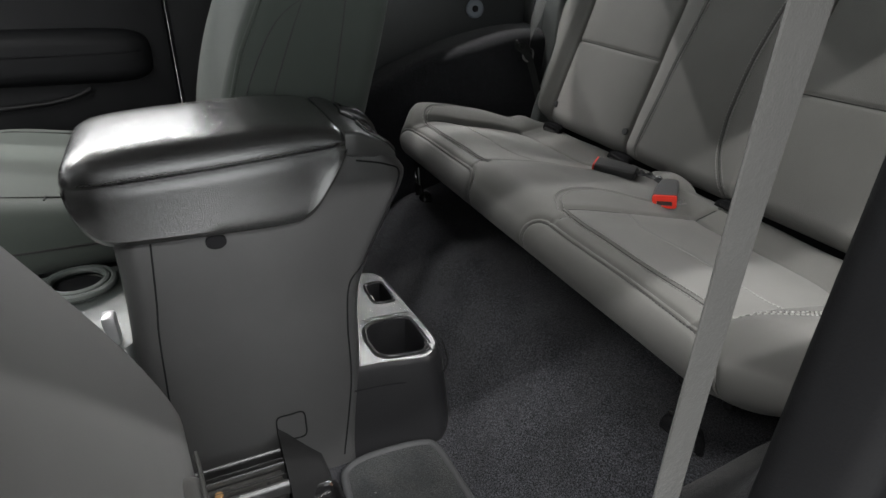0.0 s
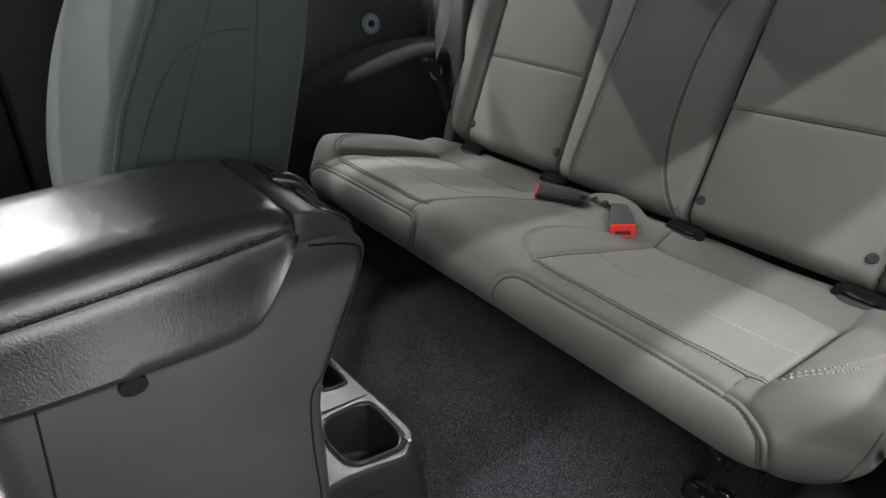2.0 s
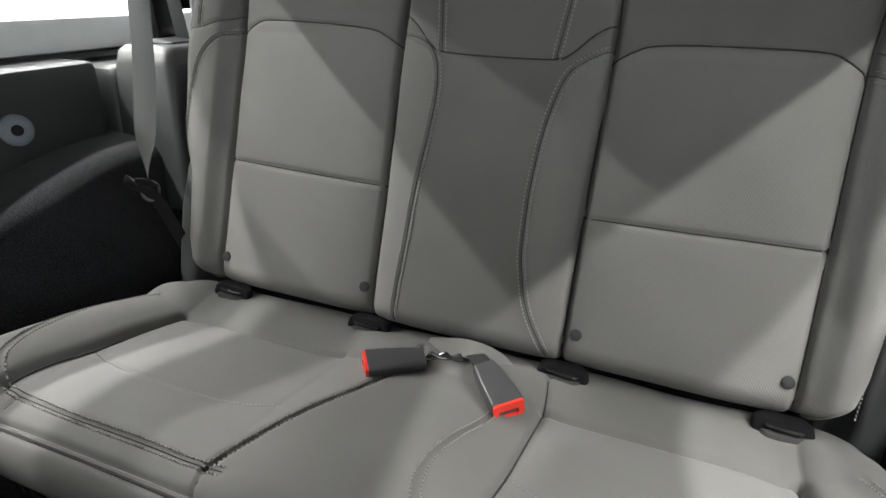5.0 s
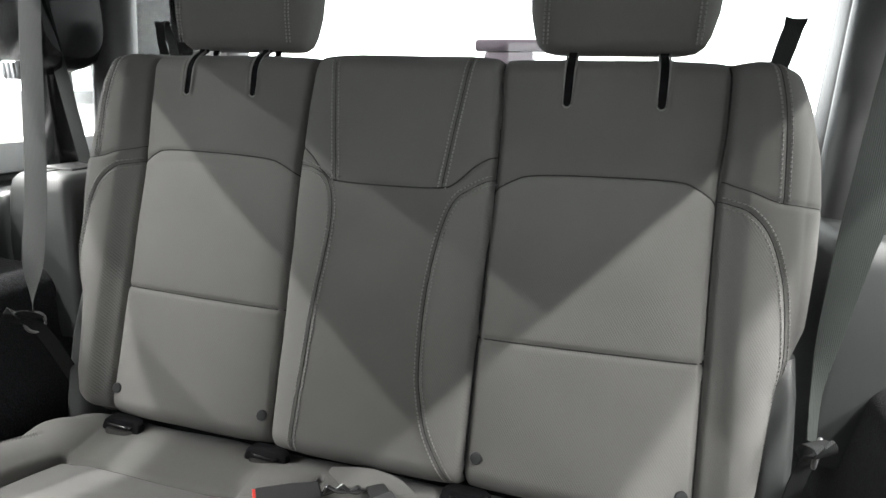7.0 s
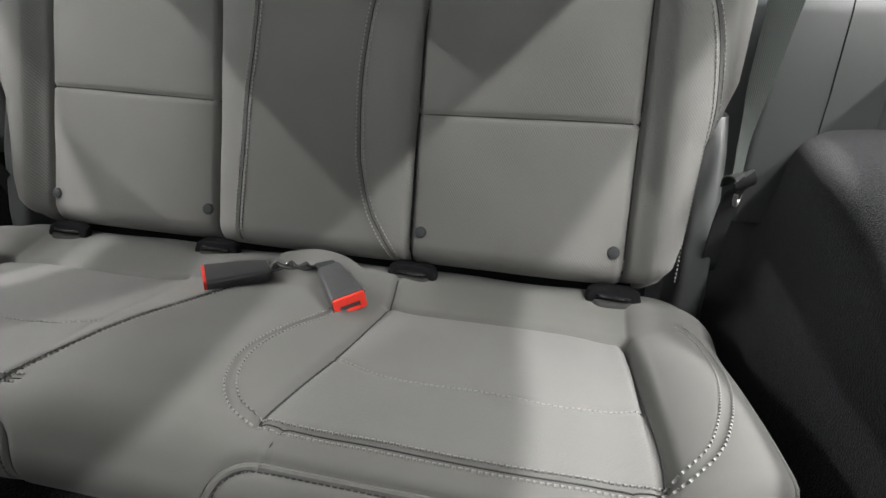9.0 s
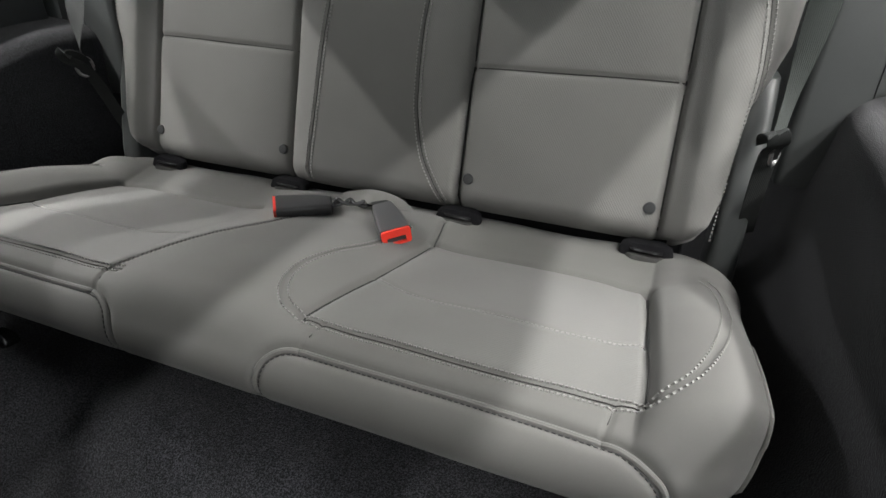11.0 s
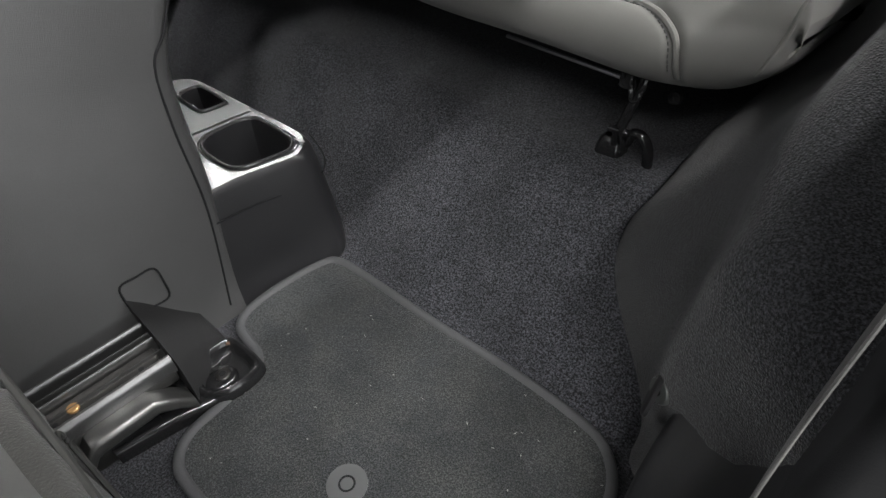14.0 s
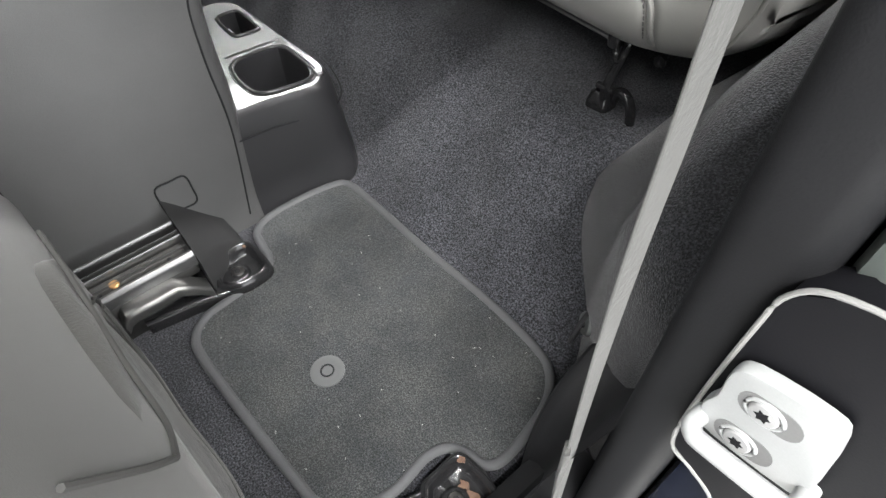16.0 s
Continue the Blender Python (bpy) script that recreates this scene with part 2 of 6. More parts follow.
def box_bm(lo, hi, bevel=0.004, seg=2):
    bm = bmesh.new()
    bmesh.ops.create_cube(bm, size=1)
    for v in bm.verts:
        v.co = Vector([(lo[i] + hi[i]) / 2 + v.co[i] * (hi[i] - lo[i]) for i in range(3)])
    if bevel:
        bmesh.ops.bevel(bm, geom=bm.edges[:], offset=bevel, segments=seg, profile=0.5, affect="EDGES")
    return bm


def smooth_line(pts, n=8, closed=False):
    """Catmull-Rom through pts."""
    pts = [np.array(p, float) for p in pts]
    out = []
    m = len(pts)
    for i in range(m if closed else m - 1):
        if closed:
            p0, p1, p2, p3 = pts[i - 1], pts[i], pts[(i + 1) % m], pts[(i + 2) % m]
        else:
            p0, p1, p2, p3 = pts[max(i - 1, 0)], pts[i], pts[i + 1], pts[min(i + 2, m - 1)]
        for k in range(n):
            t = k / n
            out.append(0.5 * (2 * p1 + (p2 - p0) * t + (2 * p0 - 5 * p1 + 4 * p2 - p3) * t * t + (3 * p1 - p0 - 3 * p2 + p3) * t ** 3))
    if not closed:
        out.append(pts[-1])
    return out


def loft_bm(loops, cap=True, closed=False):
    """Rings of equal length joined into one skin."""
    bm = bmesh.new()
    rings = [[bm.verts.new(tuple(map(float, p))) for p in lp] for lp in loops]
    n = len(rings[0])
    pairs = list(zip(rings, rings[1:])) + ([(rings[-1], rings[0])] if closed else [])
    for a, b in pairs:
        for i in range(n):
            bm.faces.new((a[i], a[(i + 1) % n], b[(i + 1) % n], b[i]))
    if cap and not closed:
        bm.faces.new(rings[0][::-1])
        bm.faces.new(rings[-1])
    return bm


def tube_bm(pts, radius, seg=10, closed=False, flat=1.0):
    pts = [Vector(p) for p in pts]
    loops = []
    up = Vector((0, 0, 1))
    for i, p in enumerate(pts):
        a = pts[i - 1] if (i or closed) else p
        b = pts[(i + 1) % len(pts)] if (i + 1 < len(pts) or closed) else p
        d = (b - a).normalized()
        side = d.cross(up)
        if side.length < 0.05:
            side = d.cross(Vector((0, 1, 0)))
        side.normalize()
        top = side.cross(d)
        r = radius(i / max(1, len(pts) - 1)) if callable(radius) else radius
        loops.append([p + side * r * math.cos(t) + top * r * flat * math.sin(t) for t in [2 * math.pi * k / seg for k in range(seg)]])
    return loft_bm(loops, closed=closed)


def ribbon_bm(pts, across, width, thick=0.0014):
    """A strap through pts; across: one width direction, or one a point."""
    pts = [Vector(p) for p in pts]
    loops = []
    for i, p in enumerate(pts):
        d = (pts[min(i + 1, len(pts) - 1)] - pts[max(i - 1, 0)]).normalized()
        a = Vector(across[i] if isinstance(across[0], (tuple, list, Vector)) else across)
        a = (a - d * a.dot(d)).normalized()
        n = d.cross(a)
        w = width[i] if isinstance(width, (tuple, list)) else width
        prof = [(-1, 0), (-0.94, 0.5), (0, 0.7), (0.94, 0.5), (1, 0), (0.94, -0.5), (0, -0.7), (-0.94, -0.5)]
        loops.append([p + a * (u * w / 2) + n * (v * thick) for u, v in prof])
    return loft_bm(loops)


def rrect(cx, cy, hx, hy, r, n=5):
    """A rounded rectangle's outline, counterclockwise."""
    out = []
    for sx, sy, a0 in ((1, 1, 0), (-1, 1, 90), (-1, -1, 180), (1, -1, 270)):
        for k in range(n + 1):
            a = radians(a0 + 90 * k / n)
            out.append((cx + sx * (hx - r) + r * math.cos(a), cy + sy * (hy - r) + r * math.sin(a)))
    return out


def disc_bm(centre, normal, radius, height, seg=20, dome=0.35):
    """A low button with a rounded rim."""
    q = Vector(normal).to_track_quat("Z", "Y").to_matrix()
    c = Vector(centre)
    loops = []
    for f, h in ((1, 0), (1, height * (1 - dome)), (0.88, height * 0.93), (0.6, height)):
        loops.append([c + q @ Vector((radius * f * math.cos(t), radius * f * math.sin(t), h)) for t in [2 * math.pi * k / seg for k in range(seg)]])
    return loft_bm(loops)


def plate_bm(outline, holes, z, lip=0.0):
    """A flat plate with holes, outlines in plan, at height z."""
    bm = bmesh.new()
    edges = []
    for lp in [outline] + holes:
        vs = [bm.verts.new((p[0], p[1], z(p[0], p[1]) if callable(z) else z)) for p in lp]
        edges += [bm.edges.new((vs[i], vs[(i + 1) % len(vs)])) for i in range(len(vs))]
    bmesh.ops.triangle_fill(bm, use_beauty=True, use_dissolve=False, edges=edges, normal=(0, 0, 1))
    return bm


def grid_mesh(name, P, mat, parent=None, label="", keep=None, flip=False):
    """A skin from an array of places; keep: which cells belong to it."""
    n, m = P.shape[:2]
    idx = np.arange(n * m).reshape(n, m)
    quads = np.stack([idx[:-1, :-1], idx[1:, :-1], idx[1:, 1:], idx[:-1, 1:]], -1)
    if flip:
        quads = quads[..., ::-1]
    quads = quads[keep] if keep is not None else quads.reshape(-1, 4)
    used, inv = np.unique(quads, return_inverse=True)
    co = P.reshape(-1, 3)[used]
    inv = inv.reshape(-1, 4)
    data = bpy.data.meshes.new(name)
    data.vertices.add(len(co))
    data.vertices.foreach_set("co", co.astype(np.float32).ravel())
    data.loops.add(inv.size)
    data.loops.foreach_set("vertex_index", inv.ravel().astype(np.int32))
    data.polygons.add(len(inv))
    data.polygons.foreach_set("loop_start", np.arange(0, inv.size, 4, dtype=np.int32))
    data.polygons.foreach_set("use_smooth", np.ones(len(inv), bool))
    data.update(calc_edges=True)
    data.validate()
    data.materials.append(mat)
    ob = new(name, data)
    if parent is not None:
        ob.parent = parent
    if label:
        tagged(ob, label)
    return ob


def line_distance(X, Z, pts):
    """Distance of each grid place to a polyline in the sheet's plane."""
    best = np.full(X.shape, 9.0)
    for (x0, z0), (x1, z1) in zip(pts, pts[1:]):
        dx, dz = x1 - x0, z1 - z0
        t = np.clip(((X - x0) * dx + (Z - z0) * dz) / (dx * dx + dz * dz + 1e-12), 0, 1)
        best = np.minimum(best, np.hypot(X - x0 - t * dx, Z - z0 - t * dz))
    return best


def groove(dist, depth, width):
    return -depth * np.exp(-(dist / width) ** 2)


def sstep(a, b, v):
    t = np.clip((v - a) / (b - a), 0, 1)
    return t * t * (3 - 2 * t)


def curve2(pts, n=10):
    return [tuple(p) for p in smooth_line(pts, n)]


def mirror(pts):
    return [(-p[0],) + tuple(p[1:]) for p in pts]


def stitch_mesh(name, lines, place, mat, parent, label, step=0.0058, length=0.0036, r=0.0007):
    """Rows of short threads along lines on a sheet; place(a, b) gives the point and the outward normal."""
    A, B = [], []
    for pts in lines:
        seg = np.array(pts, float)
        run = np.concatenate([[0], np.cumsum(np.linalg.norm(np.diff(seg, axis=0), axis=1))])
        k = np.arange(step / 2, run[-1], step)
        A.append(np.stack([np.interp(k - length / 2, run, seg[:, i]) for i in range(2)], -1))
        B.append(np.stack([np.interp(k + length / 2, run, seg[:, i]) for i in range(2)], -1))
    A, B = np.concatenate(A), np.concatenate(B)
    pa, na = place(A[:, 0], A[:, 1])
    pb, _ = place(B[:, 0], B[:, 1])
    d = pb - pa
    s = np.cross(d / (np.linalg.norm(d, axis=1, keepdims=True) + 1e-9), na)
    V = np.stack([q + s * r * u + na * r * v for q in (pa, pb) for u, v in ((-1, -0.5), (-0.5, 0.9), (0.5, 0.9), (1, -0.5))], 1).reshape(-1, 3)
    cell = [(q, q + 1, q + 5, q + 4) for q in range(3)] + [(0, 1, 2, 3), (7, 6, 5, 4)]
    F = [tuple(8 * i + q for q in f) for i in range(len(pa)) for f in cell]
    return mesh(name, V, F, mat, parent, label)


def offset_line(pts, d):
    out = []
    for i, p in enumerate(pts):
        a, b = np.array(pts[max(i - 1, 0)]), np.array(pts[min(i + 1, len(pts) - 1)])
        t = (b - a) / (np.linalg.norm(b - a) + 1e-9)
        out.append((p[0] - t[1] * d, p[1] + t[0] * d))
    return out

# ---- showroom round the car ----
GROUND = -0.55


def room():
    tagged(mesh("ground", [(-60, -60, GROUND), (60, -60, GROUND), (60, 60, GROUND), (-60, 60, GROUND)], [(0, 1, 2, 3)], M_concrete), "pale smooth showroom floor", "floor", kind="structure")


room()

# ---- car shell ----


def floor_height(X, Y):
    ramp = 0.165 * sstep(-0.66, -0.40, Y) + 0.02 * sstep(-0.42, -0.1, Y)
    tunnel = 0.10 * (1 - sstep(0.10, 0.17, np.abs(X))) * (1 - sstep(-0.75, -0.45, Y))
    wave = 0.004 * np.sin(X * 23 + 1.3) * np.sin(Y * 17) + 0.003 * np.sin(X * 41 + Y * 29)
    return np.maximum(ramp, tunnel) + wave * sstep(-0.70, -0.55, Y)


def carpet_floor():
    x, y = np.linspace(-0.80, 0.80, 161), np.linspace(-2.0, 0.95, 296)
    X, Y = np.meshgrid(x, y, indexing="ij")
    ob = grid_mesh("floor", np.stack([X, Y, floor_height(X, Y)], -1), M_carpet)
    tagged(ob, "charcoal carpet over the car floor, ramped under the rear bench", "carpet", kind="structure")


def wheelhouse(sign, name):
    """Carpeted wheel housing beside the bench, one skin from floor to trim."""
    y = np.linspace(-0.70, 0.92, 150)
    top = np.where(y < 0.02, 0.555 - 0.125 * (np.clip(0.02 - y, 0, 9) / 0.45) ** 1.7, 0.555)
    top = np.maximum(top, 0.12)
    rows = []
    for yi, zt in zip(y, top):
        R = 0.05
        zs = np.linspace(-0.03, max(zt - R, 0.02), 46)
        bulge = 0.12 * sstep(-0.62, -0.47, yi) * (1 - sstep(0.14, 0.36, zs))
        low = 0.02 * sstep(0.3, 0.5, zs)
        xin = 0.632 - bulge + low + 0.11 * sstep(-0.625, -0.70, yi)
        line = [(a, b) for a, b in zip(xin, zs)]
        for k in range(1, 9):
            a = math.pi / 2 * k / 8
            line.append((xin[-1] + R - R * math.cos(a), max(zt - R, 0.02) + R * math.sin(a)))
        for k in range(1, 9):
            line.append((xin[-1] + R + k * (0.90 - xin[-1] - R) / 8, max(zt - R, 0.02) + R + 0.02 * (k / 8)))
        rows.append([(sign * a, yi, b) for a, b in line])
    P = np.array(rows)
    P[..., 0] += 0.004 * np.sin(P[..., 1] * 19 + P[..., 2] * 23)
    ob = grid_mesh(name, P, M_lining_carpet, flip=sign < 0)
    tagged(ob, "charcoal carpet over the rear wheel housing", "carpet", kind="structure")


def shell():
    # roof with rails whose lower edge shades the bench
    tagged(part("roof_panel", box_bm((-0.80, -1.55, 1.20), (0.80, 0.98, 1.26), 0.02), M_headliner), "grey roof lining of the car", "roof", kind="structure")
    for s, n in ((-1, "left"), (1, "right")):
        tagged(part("trim_roof_rail_" + n, box_bm((s * 0.78 - 0.035, -1.55, 1.15), (s * 0.78 + 0.035, 0.98, 1.21), 0.015), M_plastic), "black roof rail trim above the door opening", "trim", kind="structure")
        # rear quarter: outer skin below the window
        tagged(part("wall_quarter_" + n, box_bm((min(s * 0.885, s * 0.93), -0.72, -0.1), (max(s * 0.885, s * 0.93), 0.98, 0.70), 0.01), M_trim), "dark plastic rear quarter lining below the window", "trim", kind="structure")
        tagged(part("window_sill_" + n, box_bm((min(s * 0.85, s * 0.945), -0.70, 0.70), (max(s * 0.85, s * 0.945), 0.9, 0.765), 0.012), M_sill), "light grey window ledge of the rear quarter", "sill", kind="structure")
        # rear corner pillar
        tagged(part("pillar_rear_" + n, box_bm((min(s * 0.80, s * 0.93), 0.86, 0.6), (max(s * 0.80, s * 0.93), 0.98, 1.22), 0.02), M_plastic), "black rear corner pillar trim", "pillar", kind="structure")
        pane = tagged(part("window_quarter_" + n, box_bm((min(s * 0.902, s * 0.906), -0.60, 0.766), (max(s * 0.902, s * 0.906), 0.858, 1.19), 0), M_glass, smooth=False), "clear glass of the rear quarter window", "window", kind="structure")
        pane.visible_shadow = False
    tagged(part("wall_tailgate", box_bm((-0.93, 0.95, -0.1), (0.93, 1.02, 0.78), 0.01), M_trim), "dark tailgate lining below the rear window", "tailgate", kind="structure")
    rear_pane = tagged(part("window_rear", box_bm((-0.798, 0.966, 0.781), (0.798, 0.970, 1.199), 0), M_glass, smooth=False), "clear glass of the rear window", "window", kind="structure")
    rear_pane.visible_shadow = False
    # front bulkhead and dashboard close the cabin ahead of the seats
    tagged(part("wall_dashboard", box_bm((-0.80, -2.05, -0.1), (0.80, -1.75, 0.72), 0.06, 4), M_plastic), "black dashboard closing the cabin ahead", "dashboard", kind="structure")
    # far side below the belt line ahead of the quarter
    tagged(part("pillar_b_left", box_bm((-0.86, -0.93, -0.1), (-0.74, -0.70, 1.2), 0.025), M_pillar), "black door pillar trim", "pillar", kind="structure")


M_sill = material("light_grey_ledge", (0.6, 0.61, 0.61), 0.6, spread=0.08, size=20, fine=500, bump=0.2)
carpet_floor()
wheelhouse(-1, "wall_wheelhouse_left")
wheelhouse(1, "wall_wheelhouse_right")
shell()

# ---- rear bench ----
SLOPE = 0.3278


def back_y(z):
    return (z - 0.388) * SLOPE


BACK_N = np.array([0, -1, SLOPE]) / math.hypot(1, SLOPE)
ZB, ZT = 0.338, 0.942
W_Z = [0.338, 0.352, 0.375, 0.41, 0.46, 0.53, 0.57, 0.61, 0.70, 0.76, 0.82, 0.88, 0.915, 0.935, 0.942]
W_X = [0.486, 0.510, 0.526, 0.534, 0.538, 0.545, 0.562, 0.576, 0.583, 0.583, 0.578, 0.563, 0.545, 0.518, 0.494]
half = {
    "column": curve2([(0.148, 0.96), (0.155, 0.85), (0.157, 0.76), (0.155, 0.55), (0.156, 0.33)]),
    "bolster": curve2([(0.461, 0.96), (0.461, 0.85), (0.456, 0.76), (0.459, 0.55), (0.462, 0.33)]),
    "centre_up": curve2([(0.112, 0.96), (0.096, 0.84), (0.084, 0.745)]),
    "cross": curve2([(-0.156, 0.797), (-0.130, 0.779), (-0.104, 0.754), (-0.080, 0.745), (0.0, 0.743), (0.080, 0.745), (0.104, 0.754), (0.130, 0.779), (0.156, 0.797)], 5),
    "centre_low": curve2([(0.157, 0.765), (0.125, 0.746), (0.103, 0.725), (0.087, 0.67), (0.078, 0.59), (0.079, 0.50), (0.085, 0.46), (0.100, 0.41), (0.130, 0.36), (0.142, 0.335)]),
    "arch": curve2([(0.158, 0.750), (0.185, 0.764), (0.215, 0.772), (0.31, 0.776), (0.40, 0.776), (0.43, 0.768), (0.456, 0.752)]),
    "mid": [(0.155 + 0.0122 * k, 0.546 + 0.00024 * k) for k in range(26)],
    "bol_up": curve2([(0.496, 0.96), (0.513, 0.90), (0.521, 0.85), (0.526, 0.755)]),
    "bol_cross": curve2([(0.46, 0.782), (0.495, 0.765), (0.526, 0.755), (0.58, 0.756)]),
    "bol_low": curve2([(0.458, 0.757), (0.49, 0.742), (0.515, 0.712), (0.533, 0.66), (0.542, 0.60), (0.545, 0.55), (0.541, 0.44), (0.536, 0.33)]),
}
LEFT = {"centre_low": curve2([(0.157, 0.768), (0.125, 0.762), (0.100, 0.748), (0.087, 0.72), (0.084, 0.68), (0.089, 0.63), (0.095, 0.58), (0.101, 0.50), (0.107, 0.40), (0.110, 0.335)])}
SLOTS = (-0.378, -0.253, 0.249, 0.374)


def back_relief(X, Z):
    """Padding, seams and post slots of the backrest, as height off its plane."""
    A = np.abs(X)
    col = np.interp(Z, [0.33, 0.55, 0.76, 0.85, 0.96], [0.156, 0.155, 0.157, 0.155, 0.148])
    bol = np.interp(Z, [0.33, 0.55, 0.76, 0.96], [0.462, 0.459, 0.456, 0.461])
    c = np.clip(A / col, 0, 1)
    p = np.clip((A - col) / (bol - col), 0, 1)
    b = np.clip((A - bol) / 0.10, 0, 1)
    H = np.where(A < col, 0.016 * (1 - c ** 6) + 0.004, 0)
    H = np.where((A >= col) & (A < bol), 0.010 * (1 - np.abs(2 * p - 1) ** 5), H)
    H = np.where(A >= bol, 0.030 * np.sin(np.clip(b, 0, 1) * math.pi * 0.85) ** 0.8 * sstep(0, 0.35, b), H)
    # insert panels swell between their seams
    inside = (A > col) & (A < bol) & (Z < 0.775)
    H += np.where(inside, 0.006 * np.sin(np.clip(p, 0, 1) * math.pi) * (np.abs(np.sin((Z - 0.548) / 0.21 * math.pi)) ** 0.5), 0)
    for key, depth, width in (("column", 0.015, 0.005), ("bolster", 0.013, 0.005), ("centre_up", 0.0014, 0.0022), ("centre_low", 0.0015, 0.0024), ("arch", 0.003, 0.003),
                              ("mid", 0.005, 0.003), ("bol_up", 0.0020, 0.0026), ("bol_cross", 0.003, 0.003), ("bol_low", 0.0024, 0.003), ("cross", 0.003, 0.003)):
        d = line_distance(A, Z, half[key])
        if key in LEFT:
            d = np.where(X < 0, line_distance(A, Z, LEFT[key]), d)
        H = H + groove(d, depth, width)
    for sx in SLOTS:
        hw = 0.0032 + 0.0030 * np.clip((Z - 0.872) / 0.06, 0, 1)
        inx = np.abs(X - sx)
        H -= 0.008 * (1 - sstep(hw - 0.001, hw + 0.003, inx)) * sstep(0.866, 0.874, Z)
        H += 0.0025 * np.exp(-((inx - hw - 0.005) / 0.003) ** 2) * sstep(0.862, 0.874, Z)
    H += 0.0012 * np.sin(X * 31 + Z * 17) * np.sin(Z * 27 + 1)
    return H


def back_surface(X, Z):
    w = np.interp(Z, W_Z, W_X)
    R = 0.045
    ex = np.clip(1 - (w - np.abs(X)) / R, 0, 1)
    et = np.clip(1 - (ZT - Z) / 0.035, 0, 1)
    eb = np.clip(1 - (Z - ZB) / 0.035, 0, 1)
    r = np.clip(np.sqrt(ex ** 2 + np.maximum(et, eb) ** 2), 0, 1)
    drop = R * (1 - np.sqrt(1 - r ** 2))
    H = back_relief(X, Z) - drop
    return np.stack([X, back_y(Z) + BACK_N[1] * H, Z + BACK_N[2] * H], -1)


def back_place(x, z):
    p = back_surface(np.atleast_1d(np.asarray(x, float)), np.atleast_1d(np.asarray(z, float)))
    return p + BACK_N * 0.0006, np.broadcast_to(BACK_N, p.shape)


def on_half(key, z):
    pts = sorted((q[1], q[0]) for q in half[key])
    return np.interp(z, [p[0] for p in pts], [p[1] for p in pts])


def bench_back(bench):
    s, z = np.linspace(-1, 1, 481), np.concatenate([np.linspace(ZB, 0.40, 22)[:-1], np.linspace(0.40, 0.90, 150)[:-1], np.linspace(0.90, ZT, 24)])
    S, Z = np.meshgrid(s, z, indexing="ij")
    X = S * np.interp(Z, W_Z, W_X)
    P = back_surface(X, Z)
    Xc, Zc = (X[1:, 1:] + X[:-1, :-1]) / 2, (Z[1:, 1:] + Z[:-1, :-1]) / 2
    A = np.abs(Xc)
    col, bol = on_half("column", Zc), on_half("bolster", Zc)
    arch = np.interp(A, [p[0] for p in half["arch"]], [p[1] for p in half["arch"]])
    insert = (A > col) & (A < bol) & (Zc < arch)
    low, low_l = [np.interp(Zc, [p[1] for p in h["centre_low"][::-1]], [p[0] for p in h["centre_low"][::-1]]) for h in (half, LEFT)]
    low = np.where(Xc < 0, low_l, low)
    flank = (A < col) & (A > low) & (Zc < 0.762)
    bl = np.interp(Zc, [p[1] for p in half["bol_low"][::-1]], [p[0] for p in half["bol_low"][::-1]])
    inner = (A > bol) & (A < bl) & (Zc < 0.755)
    back = grid_mesh("backrest", P, M_cloth, bench, keep=~(insert | flank | inner))
    for nm, sel, lab in (("ribbed_insert", insert & (Xc < 0), "ribbed grey cloth insert panel"), ("ribbed_insert", insert & (Xc > 0), "ribbed grey cloth insert panel"),
                         ("centre_flank", flank & (Xc < 0), ""), ("centre_flank", flank & (Xc > 0), ""),
                         ("bolster_insert", inner & (Xc < 0), ""), ("bolster_insert", inner & (Xc > 0), "")):
        grid_mesh(nm, P, M_rib, back, lab, keep=sel)
    # skirt and rear board
    ring = np.concatenate([P[:, 0], P[-1, 1:], P[-2::-1, -1], P[0, -2:0:-1]])
    rear = ring.copy()
    rear[:, 1] += 0.075
    rear[:, 0] *= 0.985
    n = len(ring)
    V = np.concatenate([ring, rear])
    F = [(i, (i + 1) % n, n + (i + 1) % n, n + i) for i in range(n)] + [tuple(range(n, 2 * n))]
    mesh("rear_cover", V, F, M_cloth, back)
    for key in ("column", "bolster", "cross", "arch", "mid", "bol_cross"):
        for sgn in ((1,) if key == "cross" else (1, -1)):
            pts = [p for p in (LEFT.get(key, half[key]) if sgn < 0 else half[key]) if 0.343 < p[1] < 0.939 and abs(p[0]) < np.interp(p[1], W_Z, W_X) - 0.004]
            pts = pts if sgn > 0 else mirror(pts)
            wide = 0.0015 if key in ("column", "bolster") else 0.0012 if key in ("mid", "arch", "cross") else 0.0007
            part("seam", tube_bm(back_place([p[0] for p in pts], [p[1] for p in pts])[0] + BACK_N * 0.0002, wide, 6), M_seam, back, "dark sewn seam")
    for key in ("centre_up", "centre_low", "bol_up", "bol_low"):
        for sgn in (1, -1):
            pts = [p for p in (LEFT.get(key, half[key]) if sgn < 0 else half[key]) if 0.345 < p[1] < 0.937]
            pts = pts if sgn > 0 else mirror(pts)
            part("seam", tube_bm(back_place([p[0] for p in pts], [p[1] for p in pts])[0] + BACK_N * 0.0001, 0.0006, 6), M_seam, back, "dark sewn seam")
            for d in (0.0055, -0.0055):
                stitch_mesh("stitching", [offset_line(pts, d)], back_place, M_stitch, back, "grey stitched row", step=0.0056, length=0.0036, r=0.0012)
    for x in (-0.445, -0.170, 0.174, 0.445):
        c = back_place(x, 0.388)[0][0]
        part("snap_button", disc_bm(c - BACK_N * 0.002, BACK_N, 0.0088, 0.0055), M_snap, back, "dark grey round snap")
